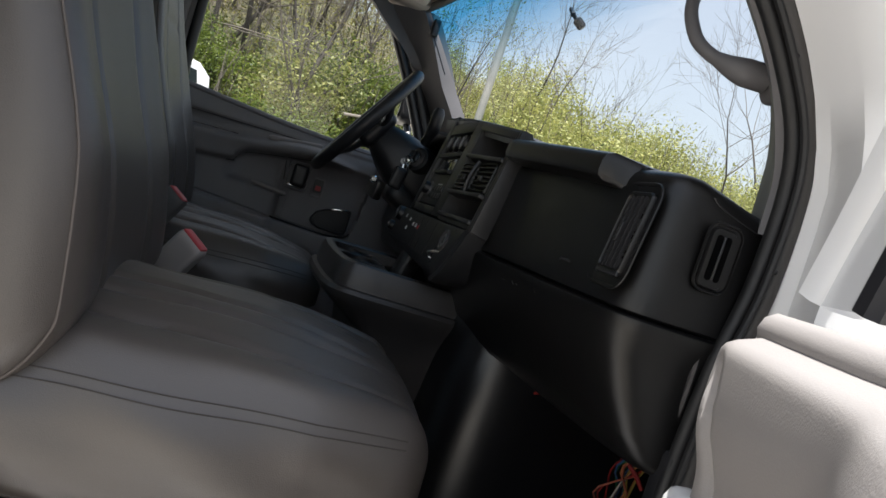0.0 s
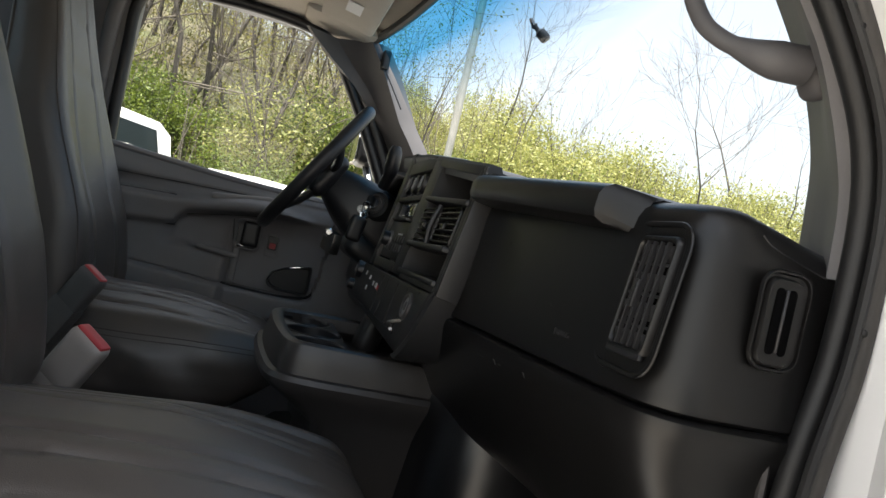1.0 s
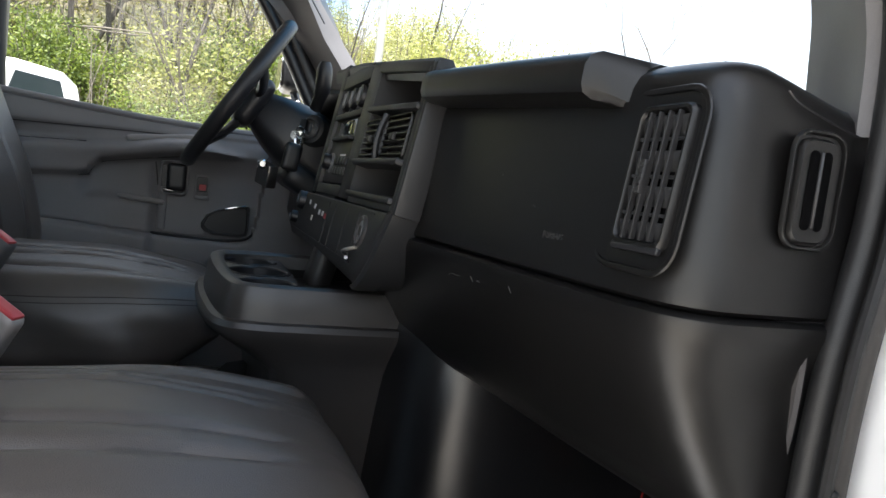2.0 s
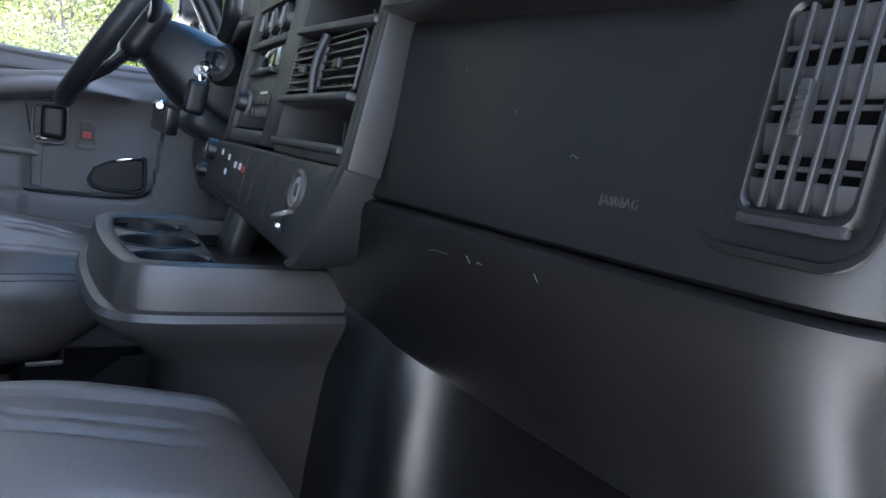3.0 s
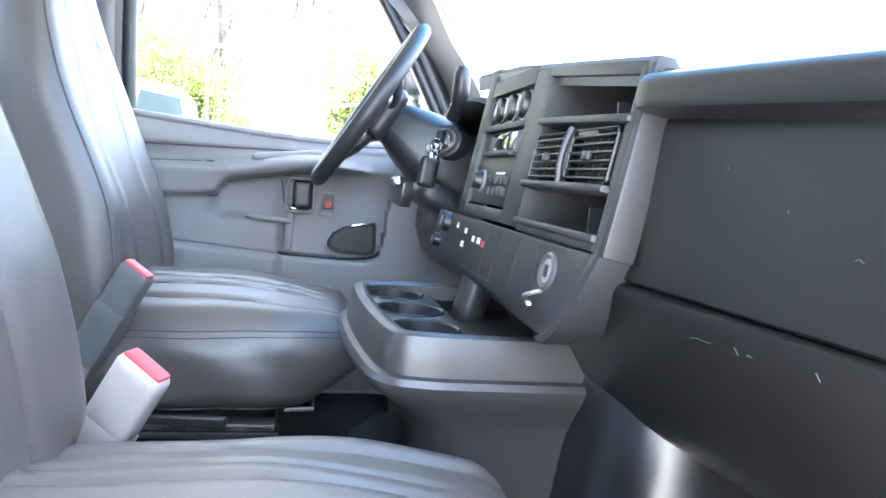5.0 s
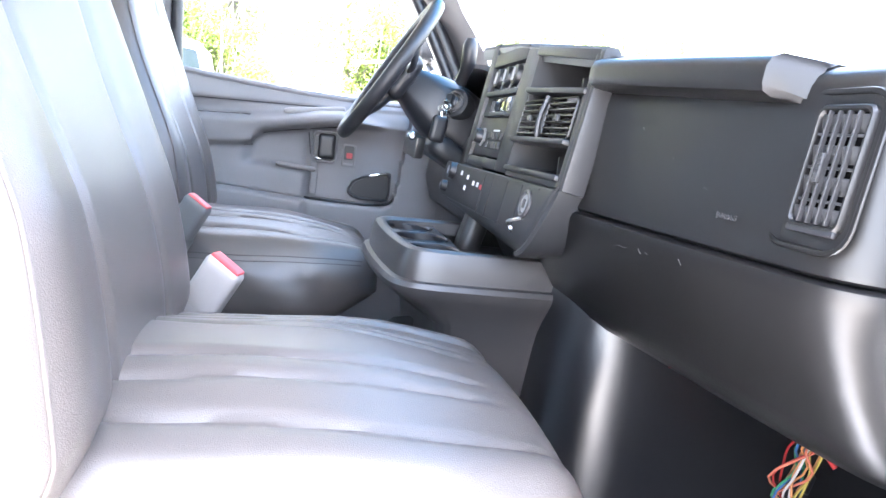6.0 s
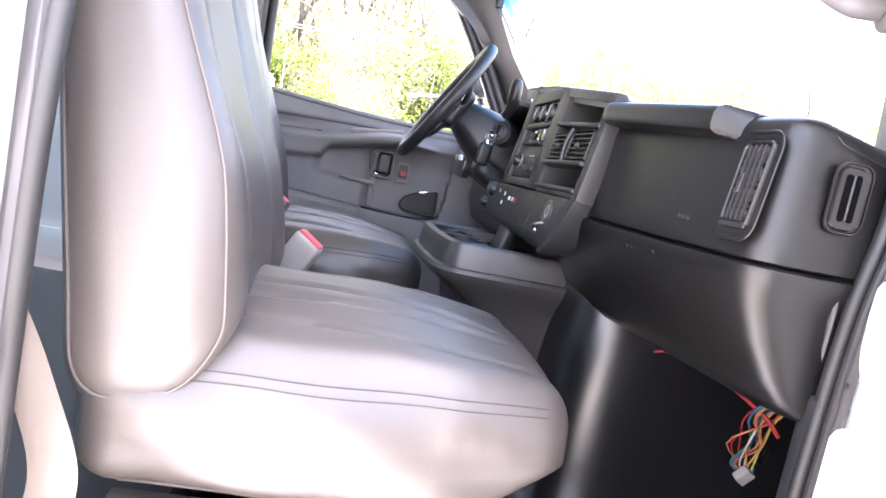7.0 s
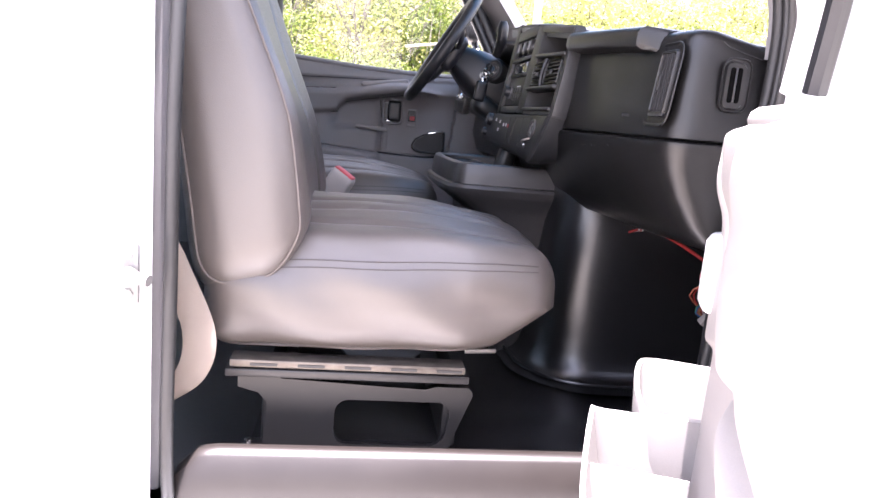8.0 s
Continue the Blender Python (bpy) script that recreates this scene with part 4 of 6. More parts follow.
for y in (1.34, 1.50):
    dp("gauge_ring", moved(lathe([(0.06, 0), (0.062, 0.006), (0.056, 0.006), (0.054, 0.0)], 28), Matrix.Translation((0.829, y, 1.392)) @ Matrix(((0, 0, -1, 0), (-1, 0, 0, 0), (0, 1, 0, 0), (0, 0, 0, 1)))), DIAL)
dp("driver_top", skin([[(0.80, y, 1.455 - 0.03 * max(0, (y - 1.68) / 0.12)), (0.95, y, 1.44), (1.12, y, 1.40)] for y in np.linspace(1.17, 1.80, 16)]), DASH)
dp("driver_panel", skin([[(0.80, y, 1.46), (0.755, y, 1.44), (0.745, y, 1.35), (0.735, y, 1.27), (0.73, y, 1.20), (0.76, y, 1.13), (0.84, y, 1.10)] for y in np.linspace(1.62, 1.785, 8)]), DASH)
dp("knee_panel", skin([[(0.80, y, 1.36), (0.735, y, 1.30), (0.715, y, 1.25), (0.71, y, 1.18), (0.73, y, 1.12), (0.80, y, 1.08), (0.95, y, 1.07)] for y in np.linspace(1.09, 1.70, 14)]), DASH)
dp("top_button", moved(lathe([(0.016, 0), (0.016, 0.006), (0.010, 0.012), (0, 0.013)], 16), pose(0.86, 1.18, 1.462)), DARK, "small sensor dome")
# top deck between the crown and the windshield, and a boxed core behind it all
dp("deck", skin([[(0.80, y, 1.362), (0.95, y, 1.361), (1.16, y, 1.358)] for y in np.linspace(0.22, 1.8, 8)]), DASH)
dp("core", box(0.88, 1.29, 0.22, 1.78, 1.12, 1.352), DARK)


# ---------------------------------------------------------------- steering wheel and column
WC = Vector((0.545, 1.415, 1.435))
axis = Vector((-0.86, 0, 0.51)).normalized()                       # from the hub to the driver
WM = Matrix.Translation(WC) @ axis.to_track_quat("Z", "Y").to_matrix().to_4x4()
wheel = thing("steering_wheel", "black leather wrapped four-spoke steering wheel", "steering wheel", WC)


def wp(name, bm, m, label=""):
    return part(name, moved(moved(bm, WM), Matrix.Translation(-WC)), m, wheel, label)


R = 0.180
wp("rim", tube([(R * math.cos(a), R * math.sin(a), 0) for a in np.linspace(0, 2 * math.pi, 49)[:-1]], 0.0163, 12, closed=True), WHEEL)
wp("hub", moved(puffed(0.075, 0.058, 0.022, 0.02, (12, 12, 8), lambda p: Vector((p.x * (1 - 2.0 * max(0, -p.y)), p.y, p.z))), pose(0, 0, -0.035)), DARK, "black airbag hub")
for a in (20, 160, 235, 305):
    c, s = math.cos(radians(a)), math.sin(radians(a))
    wp("spoke", tube([(0.05 * c, 0.05 * s, -0.036), (0.11 * c, 0.11 * s, -0.025), (0.172 * c, 0.172 * s, -0.003)], [0.020, 0.016, 0.012], 10, flat=0.55), DARK)

column = thing("steering_column", "black plastic steering column with ignition lock and shift lever", "steering column", (0.68, 1.415, 1.35))
C0 = Matrix.Translation((-0.68, -1.415, -1.35))


def cp(name, bm, m, label=""):
    return part(name, moved(bm, C0), m, column, label)


cb = WC - axis * 0.05
ce = WC - axis * 0.26
rows = []
for k, s in enumerate(np.linspace(0, 1, 8)):
    c = cb.lerp(ce, s)
    w, h = 0.050 + 0.030 * math.sin(min(1, s * 1.6) * 1.57), 0.040 + 0.035 * math.sin(min(1, s * 1.6) * 1.57)
    u = Vector((0, 1, 0))
    v = axis.cross(u)
    rows.append([c + u * x + v * y for x, y in [(p * w / 0.05, q * h / 0.05) for p, q in rounded_rect(0.1, 0.1, 0.03)]])
cp("shroud", skin(rows, close_u=True, caps=True), DARK, "black column shroud")
side = Vector((0, -1, 0))
ig = Vector((0.693, 1.335, 1.375))
IM = Matrix.Translation(ig) @ Vector((-0.62, -0.72, 0.25)).to_track_quat("Z", "Y").to_matrix().to_4x4()
cp("ignition_boss", moved(lathe([(0.036, -0.05), (0.036, -0.01), (0.033, 0.0), (0.026, 0.003), (0, 0.003)], 28), IM), DASH_GREY, "grey ignition boss")
cp("ignition_ring", moved(lathe([(0.024, 0.003), (0.025, 0.007), (0.020, 0.009), (0.017, 0.004), (0, 0.004)], 28), IM), SILVER)
cp("ignition_lock", moved(lathe([(0.013, 0.004), (0.013, 0.010), (0.0, 0.011)], 20), IM), CHROME, "bright lock barrel")
cp("shift_lever", tube(smooth_line([(0.70, 1.33, 1.42), (0.705, 1.30, 1.46), (0.704, 1.29, 1.515)], 10), [0.014, 0.013, 0.013, 0.014, 0.016, 0.017, 0.017, 0.017, 0.016, 0.010], 12), DARK, "black shift lever knob")
cp("wiper_stalk", tube([(0.63, 1.48, 1.37), (0.60, 1.56, 1.38), (0.59, 1.62, 1.385)], [0.010, 0.009, 0.011], 10), DARK)
cp("column_jacket", tube([ce, ce - axis * 0.25], 0.05, 14), DARK)
cp("tilt_bracket", moved(box(-0.012, 0.012, -0.03, 0.03, -0.03, 0.02, 0.004), pose(0.615, 1.36, 1.272, 10, 0, 20)), STEEL, "bright column bracket")
cp("tilt_bolt", moved(lathe([(0.010, 0), (0.010, 0.02), (0.006, 0.024), (0, 0.024)], 12), pose(0.60, 1.335, 1.288, 90, 0, 0)), CHROME)
cp("lower_cover", moved(puffed(0.060, 0.085, 0.028, 0.024, (10, 12, 8)), pose(0.700, 1.39, 1.255, 0, 28, 0)), DASH_GREY, "grey cover below the column")

keys = thing("key_ring", "bunch of keys hanging from the ignition lock", "keys", ig)
K0 = Matrix.Translation(-ig)
tip = IM @ Vector((0, 0, 0.012))


def kp(name, bm, m, label=""):
    return part(name, moved(bm, K0), m, keys, label)


kp("ignition_key", moved(box(-0.008, 0.008, -0.011, 0.011, 0, 0.022, 0.003), IM @ pose(0, 0, 0.009)), DARK, "black key head")
ringc = IM @ Vector((0, -0.012, 0.034))
kp("ring", tube([ringc + Vector((0.010 * math.cos(a), 0.002 * math.sin(a), 0.012 * math.sin(a) - 0.008)) for a in np.linspace(0, 2 * math.pi, 21)[:-1]], 0.0012, 6, closed=True), CHROME)
for k, (dx, rot, ln) in enumerate(((-0.010, -10, 0.040), (0.0, 4, 0.046), (0.010, 14, 0.038))):
    kp("key", moved(box(-0.004, 0.004, -0.0012, 0.0012, -ln - 0.012, -0.012, 0.001), Matrix.Translation(ringc + Vector((dx, 0.004 * k, -0.010))) @ pose(0, 0, 0, 0, rot, 20 * k)), CHROME)
    kp("key_head", moved(lathe([(0.010, -0.001), (0.010, 0.001), (0, 0.001)], 14), Matrix.Translation(ringc + Vector((dx, 0.004 * k, -0.016))) @ pose(0, 0, 0, 90, 0, 20 * k)), CHROME)
kp("fob", moved(puffed(0.018, 0.009, 0.030, 0.008, (8, 6, 10)), Matrix.Translation(ringc + Vector((-0.012, 0.002, -0.062))) @ pose(0, 0, 0, 0, 8, 0)), DARK, "black remote fob")


# ---------------------------------------------------------------- engine cover console and cup tray
console = thing("engine_console", "dark brown-grey plastic engine cover between the seats", "console", (0.62, 0.87, 0.70))
E0 = Matrix.Translation((-0.62, -0.87, -0.70))


def ep(name, bm, m, label="", parent=None):
    return part(name, moved(bm, E0), m, parent or console, label)


def outline(z, grow):
    """Plan of the tray body at a height: rounded rear corners."""
    g = grow
    cut = 0.050 * min(1.0, max(0.0, (1.068 - z) / 0.05))                    # the body stands back below the lip at the rear
    return [(x + cut * min(1.0, max(0.0, (0.62 - x) / 0.08)), y, q) for x, y, q in [(0.78, 0.700 - g, z), (0.70, 0.700 - g, z), (0.60, 0.702 - g, z), (0.56, 0.705 - g, z), (0.535 - g * 0.6, 0.713 - g * 0.8, z), (0.522 - g, 0.735 - g * 0.3, z), (0.512 - g, 0.80, z), (0.505 - g, 0.90, z), (0.505 - g, 1.00, z),
            (0.512 - g * 0.9, 1.04 + g * 0.5, z), (0.535 - g * 0.5, 1.06 + g, z), (0.60, 1.07 + g, z), (0.78, 1.07 + g, z)]]


prof = [(1.108, -0.022), (1.1285, -0.020), (1.133, -0.012), (1.133, -0.006), (1.130, 0.0), (1.120, 0.004), (1.106, 0.006), (1.088, 0.008), (1.086, 0.016), (1.079, 0.020), (1.070, 0.018), (1.058, 0.012), (1.04, 0.002), (1.02, -0.006), (0.98, -0.012), (0.90, -0.022), (0.69, -0.035)]
rows = [outline(z, g) for z, g in prof[:8]]
tray = ep("tray", skin([smooth_line(r, 60) for r in rows]), CONSOLE, "moulded tray with three cup holders")
ep("cover_body", skin([smooth_line(outline(z, g), 60) for z, g in prof[7:]]), CONSOLE)


def tray_floor():
    bm = bmesh.new()
    cups = [(0.565, 1.005, 0.040), (0.572, 0.895, 0.043), (0.572, 0.785, 0.040)]
    pts = {}
    nx, ny = 52, 84
    for i in range(nx + 1):
        for j in range(ny + 1):
            x, y = 0.526 + 0.25 * i / nx, 0.718 + 0.338 * j / ny
            z = 1.1205
            if x > 0.625:
                z = 1.1205 - 0.030 * min(1, (x - 0.625) / 0.012)
            for cx, cy, r in cups:
                d = math.hypot(x - cx, y - cy)
                if d < r + 0.004:
                    z = min(z, 1.1205 - 0.068 * min(1, max(0, (r + 0.004 - d) / 0.008)))
                elif d < r + 0.012:
                    z += 0.002 * (1 - abs(d - r - 0.008) / 0.004)
            pts[i, j] = bm.verts.new((x, y, z))
    for i in range(nx):
        for j in range(ny):
            bm.faces.new((pts[i, j], pts[i + 1, j], pts[i + 1, j + 1], pts[i, j + 1]))
    return bm


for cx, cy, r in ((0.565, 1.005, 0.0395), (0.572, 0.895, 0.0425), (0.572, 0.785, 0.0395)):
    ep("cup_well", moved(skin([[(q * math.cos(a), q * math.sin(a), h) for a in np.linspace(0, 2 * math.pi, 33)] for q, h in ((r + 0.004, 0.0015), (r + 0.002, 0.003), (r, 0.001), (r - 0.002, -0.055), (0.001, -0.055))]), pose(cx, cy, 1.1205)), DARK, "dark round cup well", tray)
ep("tray_floor", tray_floor(), CONSOLE, "tray floor with round cup wells", tray)
ep("tray_post", moved(puffed(0.022, 0.030, 0.045, 0.018, (8, 8, 8)), pose(0.690, 1.015, 1.122, 0, 14, 0)), CONSOLE, "rounded bump at the front of the tray", tray)

bm = skin([[Vector(p), Vector(p) - Vector((0.004, 0, 0.11))] for p in ((0.505, 0.910, 0.944), (0.538, 0.879, 0.984), (0.557, 0.833, 1.001), (0.562, 0.815, 1.000))])
bmesh.ops.solidify(bm, geom=bm.faces[:], thickness=0.004)
ep("side_bracket", bm, BASEMETAL, "bent black bracket below the tray")

# engine tunnel: black rubber-covered hump with a rounded upright corner
hump = []
for z, g in ((1.13, -0.012), (1.08, 0.0), (1.0, 0.006), (0.9, 0.010), (0.80, 0.014), (0.755, 0.018), (0.728, 0.026), (0.712, 0.038), (0.7035, 0.052), (0.698, 0.066), (0.6945, 0.078)):
    line = [(1.32, 0.575 - g, z), (1.1, 0.574 - g, z), (0.92, 0.572 - g, z), (0.84, 0.573 - g, z), (0.795 - g * 0.3, 0.580 - g * 0.9, z), (0.765 - g * 0.7, 0.600 - g * 0.6, z), (0.745 - g, 0.640 - g * 0.2, z), (0.735 - g, 0.70, z), (0.725 - g, 0.80, z)]
    hump.append(smooth_line(line, 48))
structure("trim_mat_welt", tube([p + Vector((-0.004, -0.004, 0.003)) for p in hump[-3]], 0.0042, 8), RUBBER, "raised welt where the rubber mat meets the engine tunnel", "mat welt")
structure("wall_engine_tunnel", skin(hump), RUBBER, "black rubber-covered engine tunnel beside the footwell", "engine tunnel")

# loose wiring under the dash
WIRE_COLOURS = [(0.55, 0.03, 0.03), (0.75, 0.33, 0.12), (0.05, 0.28, 0.12), (0.80, 0.74, 0.70), (0.45, 0.20, 0.08), (0.06, 0.16, 0.40), (0.62, 0.48, 0.10), (0.7, 0.2, 0.12)]
WIRES = [mat("wire_insulation", tuple(0.55 * q for q in c), 0.5) for c in WIRE_COLOURS]
loom = thing("wiring_loom", "loose bundle of coloured wires hanging below the dashboard", "wires", (1.0, 0.46, 0.95))
L0 = Matrix.Translation((-1.0, -0.46, -0.95))
for k in range(16):
    a = random.uniform(-1, 1)
    pts = [(1.02 + 0.02 * a, 0.40 + 0.02 * random.random(), 1.03), (1.0 + 0.025 * a, 0.42 + 0.04 * random.random(), 0.98), (1.0 + 0.035 * random.uniform(-1, 1), 0.45 + 0.04 * random.random(), 0.93),
           (1.02 + 0.02 * random.uniform(-1, 1), 0.47 + 0.03 * random.random(), 0.885), (1.03, 0.48, 0.87)]
    part("wire", moved(tube(smooth_line(pts, 14), 0.0016, 6), L0), WIRES[k % 8], loom)
part("connector", moved(moved(box(-0.010, 0.010, -0.008, 0.008, -0.013, 0.013, 0.002), pose(1.02, 0.475, 0.872, 20, 30, 10)), L0), BUCKLE, loom, "pale plug")
part("connector", moved(moved(box(-0.010, 0.010, -0.010, 0.010, -0.014, 0.014, 0.002), pose(1.055, 0.50, 0.90, 0, 40, 30)), L0), DARK, loom, "black plug")
part("red_lead", moved(tube(smooth_line([(0.90, 0.58, 1.045), (0.95, 0.50, 1.020), (1.0, 0.44, 0.985), (1.02, 0.42, 0.96)], 16), 0.0035, 7), L0), WIRES[0], loom, "red lead")
tail = thing("loose_wires", "short red and white wires poking from under the dashboard", "wires", (0.867, 0.60, 1.03))
for k, c in enumerate((0, 3, 0, 3)):
    part("wire", moved(tube(smooth_line([(0.88, 0.625, 1.062 - 0.002 * k), (0.862 + 0.003 * k, 0.60, 1.030), (0.868, 0.575 + 0.003 * k, 1.024), (0.885 + 0.004 * k, 0.555, 1.034)], 12), 0.0026, 6), Matrix.Translation((-0.867, -0.60, -1.03))), WIRES[c], tail)


# ---------------------------------------------------------------- seats
RAIL = mat("rail_steel", (0.16, 0.14, 0.12), 0.45, metal=0.7, grain=0.2, stain=0.7, stain_scale=40)


def cushion_shape(p):
    """Bucket seat cushion: crowned top, drooping front, soft sides, sewn grooves that run fore and aft."""
    x, y, z = p
    top = max(0.0, z / 0.072)
    u, v = x / 0.26, y / 0.235
    if z > 0:
        z += 0.072 * top * (1 - v * v) * (1 - 0.25 * u)                     # crown
        z += 0.012 * top * u - 0.056 * top * max(0, (u - 0.10) / 0.9) ** 2 * (1 - 0.8 * v * v)      # falls away towards the knees
        z += 0.012 * top * gauss(abs(v), 0.80, 0.16)                        # side bolsters
        for c in (-0.36, -0.20, 0.20, 0.36):
            z -= 0.0055 * top * gauss(v, c + 0.05 * u, 0.022) * (1 if -0.85 < u < 0.72 else 0.15)
        z -= 0.006 * top * gauss(v, -0.62 - 0.06 * u, 0.03) + 0.006 * top * gauss(v, 0.62 + 0.06 * u, 0.03)
        z += 0.0016 * top * math.sin(26 * x + 11 * y) * math.sin(19 * y)    # slack in the cover
    else:
        x -= 0.085 * (-z / 0.072) * max(0, u) ** 2                          # front tucks under
        y *= 1 - 0.05 * (-z / 0.072)
    y += (0.008 * math.sin(9 * x + 1) + 0.004 * math.sin(31 * x + 40 * z)) * abs(v) ** 3 * (1 if y > 0 else -1)
    for c, q in ((0.12, 0.9), (0.155, -0.8), (0.185, 0.7), (-0.19, 0.6)):
        y += 0.0022 * gauss(x, c + q * 0.35 * (z - 0.03), 0.006) * gauss(z, 0.035, 0.022) * abs(v) ** 4 * (1 if y > 0 else -1)
    if u > 0.5:
        x += 0.016 * (1 - v * v) * (u - 0.5) * 2
        y *= 1 - 0.10 * (u - 0.5) * 2
    return Vector((x, y, z))


def back_shape(p):
    """Backrest, in its own frame (x forwards, z up from the middle): side wings, narrower towards the top."""
    x, y, z = p
    k = (z + 0.42) / 0.84
    v = y / 0.24
    if x > 0:
        x += 0.034 * abs(v) ** 3 * (0.20 + 0.80 * gauss(k, 0.28, 0.24)) - 0.014 * (1 - v * v)
        x += 0.020 * gauss(k, 0.22, 0.2) * (1 - v * v)
        z += 0.045 * (x / 0.08) ** 2 * gauss(k, 0.0, 0.09)                   # rounded lower front corner
        for c in (-0.42, 0.42):
            x -= 0.006 * gauss(v, c, 0.03)
        x -= 0.005 * gauss(k, 0.64, 0.012) * (1 if abs(v) < 0.42 else 0.2) + 0.004 * gauss(k, 0.78, 0.012) * (1 if abs(v) < 0.42 else 0.2)
        x += 0.0014 * math.sin(20 * z + 9 * y)
    if x < 0:
        z -= 0.030 * (x / 0.08) ** 2 * gauss(k, 0.0, 0.07)                   # square lower rear corner
        x *= 1 + 0.12 * gauss(k, 0.0, 0.10)
    z -= 0.014 * gauss(k, 0.0, 0.10)
    y *= 1 - 0.36 / (1 + math.exp(-(k - 0.66) / 0.075)) + 0.03 * gauss(k, 0.30, 0.22)   # shoulders run in to a tall head rest
    x *= 1 - 0.46 * max(0, k - 0.10)
    if x > 0:
        x *= 1.16 - 0.85 * max(0, k - 0.28)
    y += 0.004 * math.sin(14 * z) * abs(v) ** 3 * (1 if y > 0 else -1)
    return Vector((x, y, z))


def edge_ring(h, r, axis_sign, n=72):
    """A closed line round the side of a rounded box, half way between its side and its other faces."""
    hx, hy, hz = h
    out = []
    k = r * 0.7071
    for cx, cz, a0 in ((hx - r, hz - r, 0), (-hx + r, hz - r, 90), (-hx + r, -hz + r, 180), (hx - r, -hz + r, 270)):
        for i in range(n // 4):
            a = radians(a0 + 90 * i / (n // 4 - 1))
            out.append((cx + k * math.cos(a), axis_sign * (hy - r + k), cz + k * math.sin(a)))
    # even out the long straight runs
    dense = []
    for p, q in zip(out, out[1:] + out[:1]):
        p, q = Vector(p), Vector(q)
        m = max(1, int((q - p).length / 0.012))
        dense += [p.lerp(q, j / m) for j in range(m)]
    return dense


CUSH = (0.270, 0.232, 0.072)
BACK = (0.080, 0.240, 0.420)


def build_seat(name, label):
    """A bucket seat; its origin is on the floor under the rear edge of the cushion."""
    s = thing(name, label, "seat", (0, 0, 0))
    C = pose(0.254, 0, 0.245, 0, -1.5, 0)
    cu = part("cushion", moved(puffed(*CUSH, 0.045, (44, 72, 16), cushion_shape), C), VINYL, s)
    B = pose(-0.0255, 0, 0.685, 0, -11.0, 0)
    ba = part("backrest", moved(puffed(*BACK, 0.07, (20, 48, 60), back_shape), B), VINYL, s)
    for sg in (-1, 1):
        ring = [B @ (back_shape(p) + Vector((0, sg * 0.0015, 0))) for p in edge_ring(BACK, 0.07, sg)]
        part("piping", tube(ring, 0.0017, 7, closed=True), PIPING, ba)
        for off in (0.0, 0.011):
            seam = []
            for x in np.linspace(-0.225, 0.235, 50):
                p = Vector((x, sg * (CUSH[1] - 0.045 + 0.0445 * math.cos(radians(38 + 900 * off))), CUSH[2] - 0.045 + 0.0445 * math.sin(radians(38 + 900 * off))))
                seam.append(C @ (cushion_shape(p) + Vector((0, sg * 0.0006, 0.0006))))
            part("seam", tube(seam, 0.0008, 5), THREAD, cu)
    hem = [C @ (cushion_shape((x, -0.205, -0.071)) + Vector((0, -0.0015, 0.004 + 0.0008 * math.sin(50 * x)))) for x in np.linspace(-0.22, 0.17, 40)]
    part("hem", tube(hem, 0.0028, 7), PIPING, cu, "sewn hem of the cover")
    return s


def pressed_plate(outer, hole, y, sg):
    """A flat upright plate with a window, both edges turned in."""
    bm = bmesh.new()
    loops = []
    for ring, turn in ((outer, 0.014), (hole, 0.010)):
        face = [bm.verts.new((a, y, b)) for a, b in ring]
        back = [bm.verts.new((a, y - turn * sg, b)) for a, b in ring]
        loops.append(face)
        for k in range(len(ring)):
            bm.faces.new((face[k - 1], face[k], back[k], back[k - 1]))
    flat = loops[0] + loops[1]
    for tri in tessellate_polygon([[v.co.copy() for v in ring] for ring in loops]):
        if len({flat[k] for k in tri}) == 3:
            bm.faces.new([flat[k] for k in tri])
    bmesh.ops.recalc_face_normals(bm, faces=bm.faces)
    return bm


